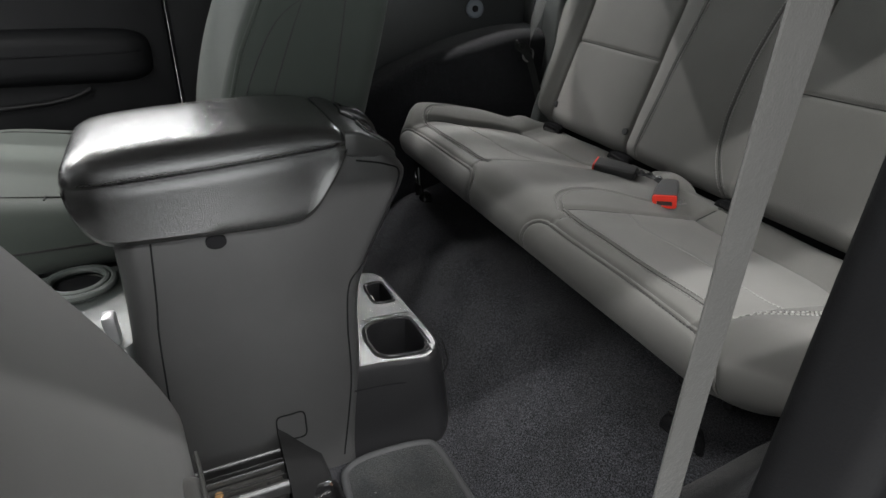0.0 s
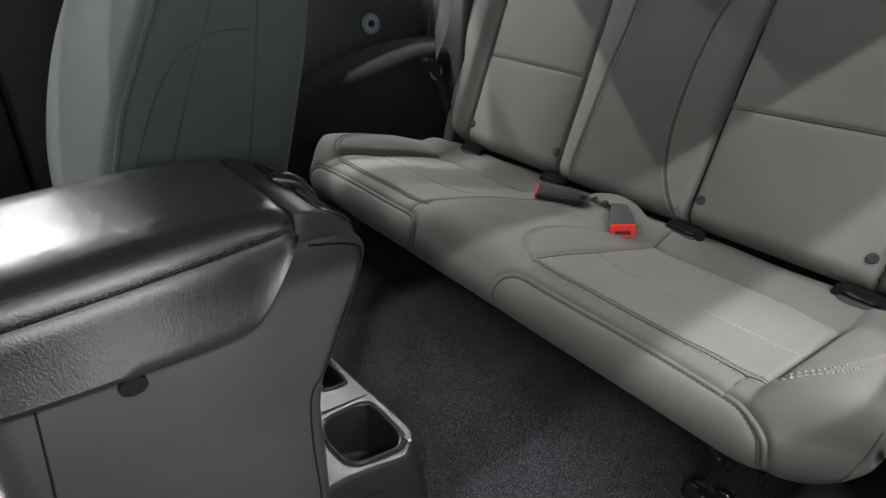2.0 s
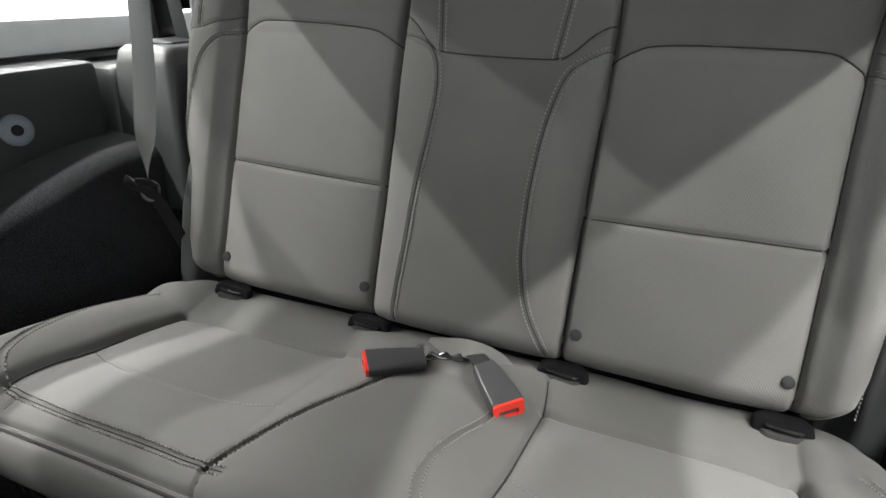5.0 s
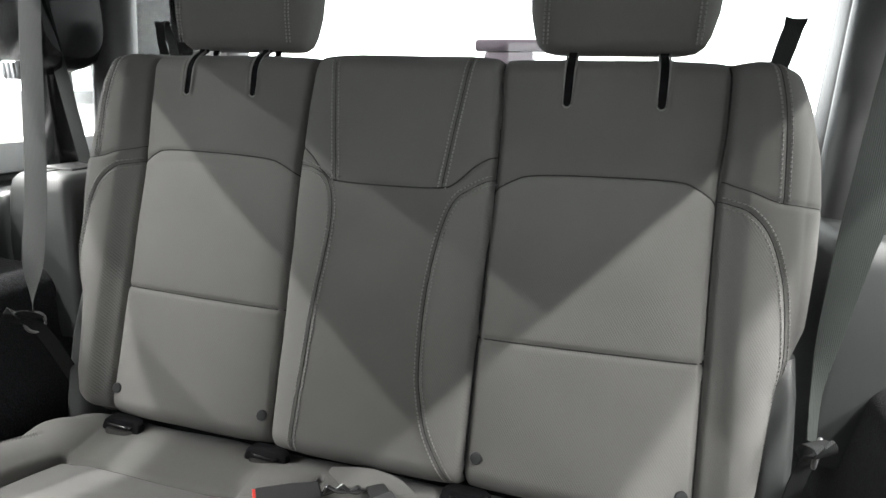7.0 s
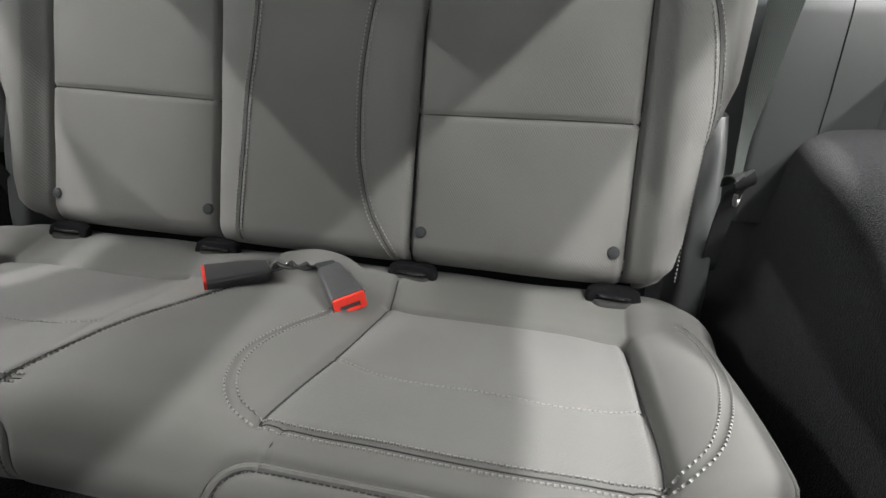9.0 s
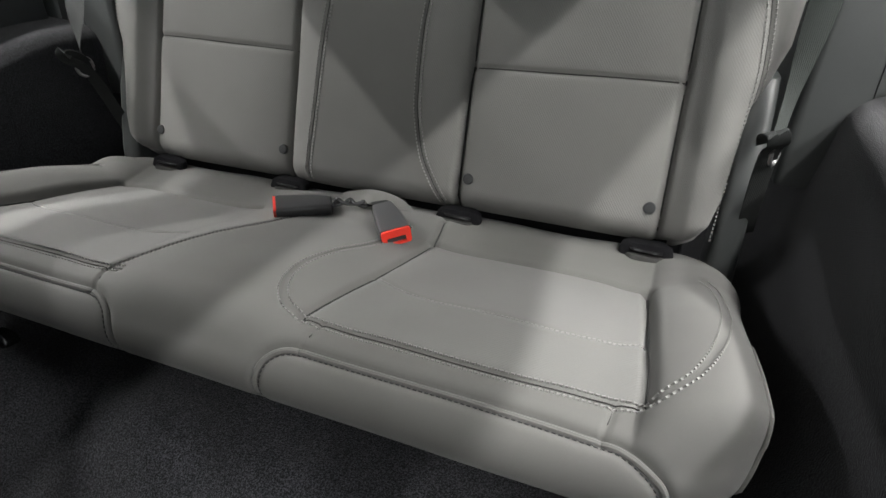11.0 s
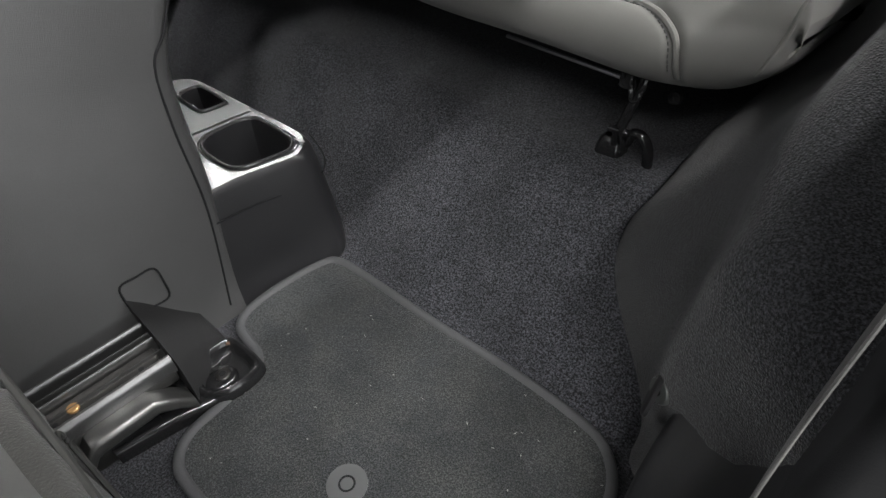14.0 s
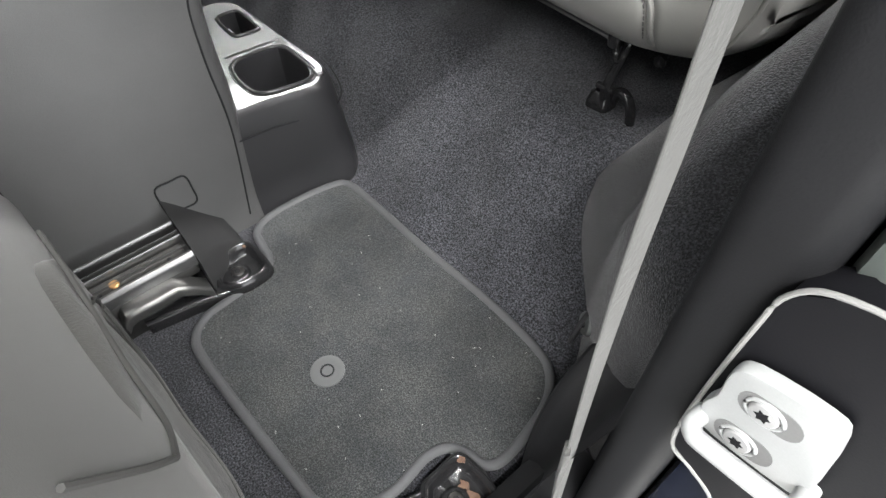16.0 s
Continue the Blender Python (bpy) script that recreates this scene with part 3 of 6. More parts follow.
    for sx in SLOTS:
        q = back_y(0.90)
        zz = np.linspace(0.8685, 0.944, 22)
        hw = np.minimum(0.0050 + 0.0038 * np.clip((zz - 0.872) / 0.06, 0, 1), np.sqrt(np.clip(0.0056 ** 2 - np.clip(0.8741 - zz, 0, 1) ** 2, 1e-7, 1)))
        over = back_place(np.full(22, sx + 0.0135), np.minimum(zz, 0.9395))[0]
        liner = [[(sx + a * w, o[1] + b, z) for a, b in ((-1, 0.0012), (1, 0.0012), (1, 0.012), (-1, 0.012))] for z, w, o in zip(zz, hw, over)]
        slot = part("slot_liner", loft_bm(liner), M_felt, back, "dark slot for a headrest post")
        u = [(sx + g * (w + 0.0016), o[1] + 0.0004, z) for g in (1, -1) for z, w, o in (list(zip(zz, hw, over))[::-1] if g > 0 else list(zip(zz, hw, over)))]
        part("slot_edge", tube_bm(u, 0.0016, 6), M_stitch, slot, "stitched grey slot edge")
    return back


M_flap = material("dark_grey_felt", (0.042, 0.0415, 0.040), 0.9, spread=0.2, size=60, fine=900, bump=0.5, depth=0.001, spec=0.1)
# rear strip cloth: the shade in its hollow is put into a darker tone
M_strip = material("shaded_smooth_cloth", (0.088, 0.087, 0.081), 0.75, spread=0.06, size=14, fine=1500, bump=0.25, sheen=0.1, spec=0.25)
M_snap = material("dark_grey_snap", (0.024, 0.025, 0.026), 0.35, spread=0.1, bump=0.05)

# cushion profile from the rear edge over the top and round the nose
PROF = [(0.05, 0.285), (0.01, 0.318), (-0.03, 0.324), (-0.07, 0.320), (-0.098, 0.317), (-0.125, 0.321), (-0.18, 0.332), (-0.25, 0.347), (-0.33, 0.362), (-0.385, 0.367), (-0.42, 0.361), (-0.442, 0.345),
        (-0.450, 0.322), (-0.443, 0.299), (-0.42, 0.282), (-0.38, 0.272), (-0.25, 0.255), (-0.05, 0.235)]
_pl = np.array(smooth_line(PROF, 12))
_run = np.concatenate([[0], np.cumsum(np.linalg.norm(np.diff(_pl, axis=0), axis=1))])
_i_nose = int(np.argmin(_pl[:, 0]))
_i_top = int(np.argmin(np.abs(_pl[:, 0] + 0.385) + (np.arange(len(_pl)) > _i_nose) * 9))


def s_y(y):
    """Run along the profile of a place on the top."""
    return float(np.interp(-y, -_pl[:_i_nose, 0], _run[:_i_nose]))


def s_z(z):
    """Run along the profile of a place on the nose."""
    return float(np.interp(-z, -_pl[_i_top:, 1], _run[_i_top:]))


def top_line(pts):
    return curve2([(x, s_y(y)) for x, y in pts])


CUSH = {
    "ins_rear": top_line([(0.156, -0.103), (0.30, -0.106), (0.464, -0.104)]),
    "ins_out": top_line([(0.464, -0.104), (0.468, -0.18), (0.471, -0.25), (0.474, -0.331), (0.474, -0.380)]),
    "ins_front": top_line([(0.474, -0.381), (0.395, -0.387), (0.30, -0.388), (0.20, -0.388), (0.126, -0.391)]),
    "ins_in": top_line([(0.126, -0.391), (0.135, -0.34), (0.146, -0.268), (0.152, -0.181), (0.156, -0.103), (0.149, -0.04)]),
    "ins_in_left": top_line([(0.150, -0.391), (0.135, -0.341), (0.106, -0.258), (0.070, -0.169), (0.050, -0.11), (0.045, -0.05)]),
    "ins_mid": top_line([(0.148, -0.268), (0.20, -0.283), (0.24, -0.290), (0.309, -0.291), (0.392, -0.292), (0.469, -0.265)]),
    "bol": top_line([(0.474, -0.383), (0.490, -0.376), (0.512, -0.355), (0.530, -0.305), (0.541, -0.24), (0.543, -0.17), (0.538, -0.12), (0.526, -0.085)]),
    "centre": top_line([(0.126, -0.391), (0.100, -0.381), (0.079, -0.358), (0.067, -0.325), (0.065, -0.287), (0.076, -0.235), (0.097, -0.165), (0.108, -0.08)]),
    "pipe": curve2([(0.099, s_z(0.302)), (0.101, s_z(0.332)), (0.110, s_z(0.351)), (0.132, s_z(0.359)), (0.17, s_z(0.360)), (0.30, s_z(0.360)), (0.43, s_z(0.359)), (0.466, s_z(0.357)), (0.494, s_z(0.342)), (0.503, s_z(0.315)), (0.504, s_z(0.288))]),
    "drop_in": [(0.150, s_y(-0.390)), (0.142, s_z(0.360))],
    "drop_out": [(0.448, s_y(-0.386)), (0.443, s_z(0.359))],
}


def cush_relief(X, S):
    A = np.abs(X)
    y = np.interp(S, _run, _pl[:, 0])
    on_top = sstep(s_y(0.0), s_y(-0.06), S) * (1 - sstep(s_y(-0.39), s_z(0.345), S))
    roll = np.sin(np.clip((A - 0.468) / 0.135, 0, 1) * math.pi) ** 0.7
    H = on_top * (0.018 * (1 - sstep(0.06, 0.20, A)) + 0.033 * roll * (0.60 + 0.40 * sstep(-0.06, -0.22, y)))
    ins = (A > 0.15) & (A < 0.485) & (y < -0.105) & (y > -0.385) & (S < s_y(-0.385))
    H += np.where(ins, 0.006 * np.sin(np.clip((A - 0.15) / 0.335, 0, 1) * math.pi) ** 0.5 * np.sin(np.clip((-y - 0.105) / 0.28, 0, 1) * math.pi) ** 0.4, 0)
    H -= on_top * 0.004 * np.exp(-((A - 0.445) / 0.03) ** 2)
    for key, depth, width in (("ins_rear", 0.007, 0.006), ("ins_out", 0.009, 0.006), ("ins_front", 0.0018, 0.005), ("ins_in", 0.005, 0.005), ("ins_mid", 0.0018, 0.003),
                              ("bol", 0.0024, 0.004), ("centre", 0.0024, 0.004), ("pipe", 0.006, 0.006), ("drop_in", 0.003, 0.003), ("drop_out", 0.003, 0.003)):
        d = line_distance(A, S, CUSH[key])
        if key in ("ins_in", "centre"):
            d = np.where(X < 0, line_distance(A, S, CUSH["ins_in_left"]), d)
        H = H + groove(d, depth, width)
    H += 0.0015 * np.sin(X * 27 + 2) * np.sin(S * 33)
    return H


def cush_surface(X, S):
    y, z = np.interp(S, _run, _pl[:, 0]), np.interp(S, _run, _pl[:, 1])
    e = 0.004
    ty = np.interp(S + e, _run, _pl[:, 0]) - np.interp(S - e, _run, _pl[:, 0])
    tz = np.interp(S + e, _run, _pl[:, 1]) - np.interp(S - e, _run, _pl[:, 1])
    ln = np.hypot(ty, tz) + 1e-9
    ny, nz = tz / ln, -ty / ln
    A = np.abs(X)
    w = 0.582
    R = 0.052
    r = np.clip(1 - (w - A) / R, 0, 1)
    H = cush_relief(X, S) - R * 0.86 * (1 - np.sqrt(1 - r ** 2))
    front = np.clip(-(y + 0.20) / 0.25, 0, 1)
    sweep = 0.075 * np.clip((A - 0.46) / 0.12, 0, 1) ** 2 * front ** 2
    rear = -0.06 * np.clip((A - 0.50) / 0.08, 0, 1) ** 2 * np.clip((y + 0.10) / 0.12, 0, 1)
    return np.stack([X, y + ny * H + sweep + rear, z + nz * H], -1)


def cush_place(x, s):
    x, s = np.atleast_1d(np.asarray(x, float)), np.atleast_1d(np.asarray(s, float))
    e = 0.002
    a, bx, bs = cush_surface(x, s), cush_surface(x + e, s), cush_surface(x, s + e)
    n = np.cross(bs - a, bx - a)
    n *= np.where(n @ np.array([0, -0.5, 1.0]) < 0, -1, 1)[:, None]
    n /= np.linalg.norm(n, axis=1, keepdims=True)
    return a + n * 0.0006, n


def bench_cushion(bench):
    x, s = np.linspace(-0.582, 0.582, 388), np.linspace(0, _run[-1], 270)
    X, S = np.meshgrid(x, s, indexing="ij")
    P = cush_surface(X, S)
    Xc, Sc = (X[1:, 1:] + X[:-1, :-1]) / 2, (S[1:, 1:] + S[:-1, :-1]) / 2
    A = np.abs(Xc)
    xo = np.interp(Sc, [p[1] for p in CUSH["ins_out"]], [p[0] for p in CUSH["ins_out"]])
    xi, xl = [np.interp(Sc, [p[1] for p in CUSH[k][::-1]], [p[0] for p in CUSH[k][::-1]]) for k in ("ins_in", "ins_in_left")]
    xi = np.where(Xc < 0, xl, xi)
    ins = (A > xi) & (A < xo) & (Sc > s_y(-0.105)) & (Sc < s_y(-0.386))
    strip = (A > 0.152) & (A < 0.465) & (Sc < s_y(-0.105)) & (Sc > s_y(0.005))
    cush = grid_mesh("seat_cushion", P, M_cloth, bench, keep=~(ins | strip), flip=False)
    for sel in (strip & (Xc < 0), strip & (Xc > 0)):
        grid_mesh("rear_strip", P, M_strip, cush, "smooth cloth strip behind the insert, toned down for shade", keep=sel)
    for sel in (ins & (Xc < 0), ins & (Xc > 0)):
        grid_mesh("ribbed_insert", P, M_ribseat, cush, "ribbed pale grey cloth insert panel", keep=sel)
    for end in (P[0], P[-1]):
        c = end.mean(axis=0)
        mesh("end_cap", np.concatenate([end, [c]]), [(i, i + 1, len(end)) for i in range(len(end) - 1)] + [(len(end) - 1, 0, len(end))], M_cloth, cush)
    for key in ("ins_rear", "ins_out", "ins_in", "ins_front", "drop_in", "drop_out"):
        for sgn in (1, -1):
            if sgn < 0 and key == "centre":
                continue
            pts = [tuple(p) for p in smooth_line(CUSH["ins_in_left" if sgn < 0 and key == "ins_in" else key], 2)]
            pts = pts if sgn > 0 else mirror(pts)
            part("seam", tube_bm(cush_place([p[0] for p in pts], [p[1] for p in pts])[0], 0.0011 if key in ("ins_out", "ins_in", "ins_rear") else 0.0008, 6), M_flap if key == "ins_front" else M_seam, cush, "dark sewn seam")
    for key in ("bol", "centre", "ins_front"):
        for sgn in (1, -1):
            pts = CUSH[key] if sgn > 0 else mirror(CUSH["ins_in_left" if key == "centre" else key])
            for d in (0.0055, -0.0055):
                stitch_mesh("stitching", [offset_line(pts, d)], cush_place, M_stitch, cush, "grey stitched row", step=0.0056, length=0.0036, r=0.0012)
    for sgn in (1, -1):
        stitch_mesh("stitching", [CUSH["ins_mid"] if sgn > 0 else mirror(CUSH["ins_mid"])], cush_place, M_stitch, cush, "grey stitched row", step=0.0056, length=0.0036, r=0.0012)
    for sgn in (1, -1):
        pts = CUSH["pipe"] if sgn > 0 else mirror(CUSH["pipe"])
        part("piping", tube_bm(cush_place([p[0] for p in pts], [p[1] for p in pts])[0] + np.array([0, -0.0022, 0.001]), 0.0034, 8), M_cloth, cush, "raised grey piping along the seat nose")
    for sgn in (1, -1):
        side = [(sgn * x_, s_) for x_, s_ in curve2([(0.578, s_y(-0.20)), (0.5775, s_y(-0.30)), (0.575, s_y(-0.38)), (0.571, s_z(0.345)), (0.567, s_z(0.315)), (0.562, s_z(0.292))], 5)]
        part("end_piping", tube_bm(cush_place([p[0] for p in side], [p[1] for p in side])[0], 0.0028, 8), M_cloth, cush, "raised grey piping round the cushion end")
    for pts in (offset_line(CUSH["pipe"], 0.006), mirror(offset_line(CUSH["pipe"], 0.006))):
        stitch_mesh("dark_stitching", [pts], cush_place, M_thread_dark, cush, "dark stitching beside the piping", step=0.006, length=0.0038, r=0.0007)
    return cush


def headrest(bench, cx):
    loops = []
    for z, hw, hd, dy in ((0.938, 0.108, 0.030, 0.0), (0.944, 0.117, 0.040, 0.0), (0.958, 0.124, 0.048, 0.0), (1.0, 0.131, 0.054, 0.004), (1.06, 0.136, 0.055, 0.012),
                          (1.11, 0.132, 0.052, 0.02), (1.14, 0.118, 0.042, 0.026), (1.15, 0.095, 0.026, 0.03)):
        r = min(hw, hd) * 0.75
        loops.append([(cx + a, 0.247 + dy + b, z + 0.012 * (a / 0.13) ** 2 * (1 if z < 0.96 else 0)) for a, b in rrect(0, 0, hw, hd, r, 8)])
    bm = loft_bm(loops)
    ob = part("headrest", bm, M_cloth, bench, "grey cloth headrest with stitched edges")

    def place(x, z):
        dd = np.interp(z, [0.944, 0.958, 1.0, 1.06, 1.11, 1.14], [0.040, 0.048, 0.050, 0.043, 0.032, 0.016])
        return np.stack([x, 0.247 - dd - 0.0008, z], -1), np.broadcast_to(np.array([0, -1.0, 0]), (len(x), 3))
    for sx in (-0.107, -0.101, 0.101, 0.107):
        stitch_mesh("stitching", [[(cx + sx, z) for z in np.linspace(0.955, 1.13, 20)]], place, M_stitch, ob, "grey stitched row", step=0.0056, length=0.0036, r=0.0012)
    for sx in (-0.0625, 0.0625):
        part("post", tube_bm([(cx + sx, 0.20, 0.86), (cx + sx, 0.245, 0.96)], 0.0055, 10), M_dmetal, ob, "black headrest post")
    return ob


def rear_bench():
    bench = thing("rear_bench_seat", "grey cloth rear bench with two headrests and stitched bolsters", "car seat")
    back = bench_back(bench)
    bench_cushion(bench)
    headrest(bench, -0.3155)
    headrest(bench, 0.3115)
    # hinge pads in the gap between backrest and cushion
    for x in (-0.43, -0.155, 0.165, 0.452):
        pad = part("hinge_pad", loft_bm([[(x + a, -0.020 + b_, z) for a, b_ in rrect(0, 0, hw, hd, min(hw, hd) * 0.9, 6)] for z, hw, hd in ((0.310, 0.031, 0.018), (0.323, 0.030, 0.017), (0.327, 0.027, 0.014), (0.328, 0.020, 0.009))]), M_flap, bench, "dark grey felt lip over the hinge")
        part("hinge_flap", loft_bm([[(x + a, back_y(zz) + 0.001 + b_, zz) for a, b_ in rrect(0, 0, hw, 0.009, 0.006, 4)] for zz, hw in ((0.314, 0.034), (0.326, 0.038), (0.336, 0.035), (0.341, 0.026))]), M_felt, bench, "black felt flap at the backrest foot")
        part("hinge_loop", tube_bm(smooth_line([(x - 0.022, -0.016, 0.332), (x - 0.018, -0.028, 0.334), (x + 0.018, -0.030, 0.333), (x + 0.022, -0.018, 0.331)], 5), 0.0032, 8), M_dmetal, pad, "glossy black steel loop")
    part("gap_liner", box_bm((-0.50, 0.02, 0.20), (0.50, 0.07, 0.335), 0.01), M_felt, bench, "black felt liner behind the cushion")
    for s in (-1, 1):
        x0, x1 = sorted((s * 0.535, s * 0.575))
        loops = []
        for z, y0, y1 in ((0.20, -0.02, 0.10), (0.34, 0.0, 0.11), (0.45, 0.03, 0.13), (0.52, 0.06, 0.14), (0.56, 0.09, 0.15)):
            loops.append([(x, y, z) for x, y in rrect((x0 + x1) / 2, (y0 + y1) / 2, (x1 - x0) / 2, (y1 - y0) / 2, 0.012, 4)])
        part("side_shield", loft_bm(loops), M_trim, bench, "dark grey plastic hinge shield")
        part("edge_piping", tube_bm([(s * (0.534 + 0.008), back_y(z) + 0.03, z) for z in np.linspace(0.36, 0.56, 14)] + [(s * 0.552, back_y(0.60) + 0.03, 0.60), (s * 0.566, back_y(0.66) + 0.03, 0.66)], 0.003, 8), M_cloth, bench, "raised grey piping along the backrest edge")
    # release loops behind the shoulders
    for s in (-1, 1):
        pts = smooth_line([(s * 0.535, 0.30, 0.90), (s * 0.548, 0.30, 0.96), (s * 0.556, 0.31, 0.995), (s * 0.560, 0.325, 0.998), (s * 0.556, 0.335, 0.97), (s * 0.545, 0.335, 0.90)], 6)
        part("release_strap", ribbon_bm(pts, (1, 0.35 * s, 0), 0.030, 0.0016), M_web, bench, "black webbing release loop")
    # folding foot under the cushion: a forked link on a floor latch
    for s in (-1, 1):
        leg = part("folding_leg", tube_bm(smooth_line([(s * 0.462, -0.398, 0.280), (s * 0.462, -0.404, 0.256), (s * 0.455, -0.406, 0.228), (s * 0.448, -0.404, 0.200), (s * 0.446, -0.396, 0.172)], 6), 0.0050, 10), M_dmetal, bench, "glossy black steel latch link under the cushion")
        part("fork", tube_bm(smooth_line([(s * 0.453, -0.402, 0.282), (s * 0.455, -0.410, 0.268), (s * 0.459, -0.413, 0.251), (s * 0.465, -0.412, 0.252), (s * 0.468, -0.408, 0.268), (s * 0.467, -0.400, 0.282)], 5), 0.0034, 8), M_dmetal, leg, "bent black wire fork")
        part("link_rod", tube_bm(smooth_line([(s * 0.466, -0.411, 0.252), (s * 0.461, -0.412, 0.230), (s * 0.456, -0.410, 0.208), (s * 0.458, -0.400, 0.180)], 5), 0.0038, 8), M_dmetal, leg, "glossy black steel rod")
        part("pivot_pin", tube_bm([(s * 0.440, -0.409, 0.206), (s * 0.464, -0.409, 0.208)], 0.0042, 10), M_dmetal, leg, "black steel pivot pin")
        part("leg_bracket", box_bm((s * 0.447 - 0.007, -0.412, 0.258), (s * 0.447 + 0.007, -0.392, 0.290), 0.003), M_dmetal, leg, "small black steel bracket")
        part("floor_latch", loft_bm([[(s * 0.440 + a, -0.392 + b_, z) for a, b_ in rrect(0, 0, 0.016 * k, 0.013 * k, 0.008 * k, 5)] for z, k in ((0.14, 1.15), (0.172, 1.1), (0.184, 0.9), (0.189, 0.6))]), M_dmetal, leg, "black steel floor latch")
        part("latch_hook", tube_bm(smooth_line([(s * 0.458, -0.396, 0.186), (s * 0.465, -0.400, 0.203), (s * 0.475, -0.401, 0.206), (s * 0.484, -0.399, 0.196), (s * 0.488, -0.396, 0.178), (s * 0.488, -0.392, 0.150)], 6), 0.0062, 12), M_dmetal, leg, "glossy black steel hook")
        part("bolt", disc_bm((s * 0.489, -0.365, 0.243), (0, -1, 0.2), 0.008, 0.006, 12), M_dmetal, leg, "black bolt head")
    part("cross_rod", tube_bm([(0.28, -0.400, 0.2655), (0.443, -0.404, 0.2655)], 0.0024, 8), M_metal, bench, "thin bare steel rod under the cushion")
    part("seat_pan", box_bm((-0.50, -0.30, 0.225), (0.50, -0.02, 0.245), 0.004), M_felt, bench, "black felted pan under the cushion")
    return bench


rear_bench()

# ---- things on and beside the bench ----


def buckle(name, tail, nose, roll, label):
    """A belt buckle that lies from tail to nose, with a red button in its nose."""
    tail, nose = Vector(tail), Vector(nose)
    d = (nose - tail).normalized()
    side = d.cross(Vector((0, 0, 1))).normalized()
    up = Matrix.Rotation(radians(roll), 3, d) @ side.cross(d)
    side = d.cross(up)
    L = (nose - tail).length
    root = thing(name, label, "seat belt buckle", group="rear belt buckles")

    def ring(t, w, h, r):
        return [tail + d * t * L + side * a + up * b for a, b in rrect(0, 0, w, h, r, 4)]
    part("housing", loft_bm([ring(0, 0.013, 0.007, 0.004), ring(0.03, 0.0165, 0.010, 0.005), ring(0.45, 0.0205, 0.0125, 0.005), ring(0.9, 0.0225, 0.0135, 0.005), ring(1.0, 0.0225, 0.0135, 0.004)]), M_buckle, root, "black grained plastic housing")
    frame_o, frame_i = rrect(0, 0, 0.0215, 0.0125, 0.004, 4), rrect(0, -0.004, 0.014, 0.0050, 0.002, 4)
    f0 = [nose + side * a + up * b + d * 0.004 for a, b in frame_o]
    f1 = [nose + side * a + up * b + d * 0.004 for a, b in frame_i]
    f2 = [nose + side * a + up * b - d * 0.004 for a, b in frame_i]
    base = [nose + side * a + up * b - d * 0.002 for a, b in frame_o]
    part("release_button", loft_bm([base, f0, f1, f2]), M_red, root, "bright red release button")
    return root


M_cable = material("glossy_black_cable", (0.03, 0.03, 0.031), 0.18, spread=0.1, bump=0.05, spec=0.8)
M_buckle = material("black_buckle_plastic", (0.045, 0.045, 0.0465), 0.33, spread=0.12, size=40, fine=800, bump=0.2, depth=0.0006)
b1 = buckle("belt_buckle", (-0.026, -0.088, 0.345), (-0.094, -0.139, 0.347), -8, "black belt buckle with red button lying on the bench")
b2 = buckle("belt_buckle", (0.062, -0.082, 0.354), (0.116, -0.146, 0.347), 8, "black belt buckle with red button resting on the bench centre")
core = smooth_line([(-0.026, -0.087, 0.346), (-0.012, -0.080, 0.350), (0.004, -0.074, 0.349), (0.018, -0.066, 0.345), (0.028, -0.046, 0.332), (0.034, -0.012, 0.302)], 6)
for ph in (0.0, math.pi):
    strand = [(p[0] + 0.0042 * math.cos(ph + 0.42 * i), p[1] + 0.0024 * math.cos(ph + 0.42 * i), p[2] + 0.0042 * math.sin(ph + 0.42 * i)) for i, p in enumerate(core)]
    part("cable", tube_bm(strand, 0.0031, 8), M_cable, b1, "glossy black twisted cable strand")
part("tether", ribbon_bm(smooth_line([(0.062, -0.080, 0.352), (0.046, -0.062, 0.352), (0.03, -0.03, 0.330), (0.03, 0.0, 0.30)], 6), [(1, 0.3, 0.2)] * 19, 0.026, 0.002), M_web, b2, "black webbing tether")


M_ring = material("grey_steel", (0.20, 0.20, 0.20), 0.45, metal=0.8, spread=0.2, size=60, bump=0.1)


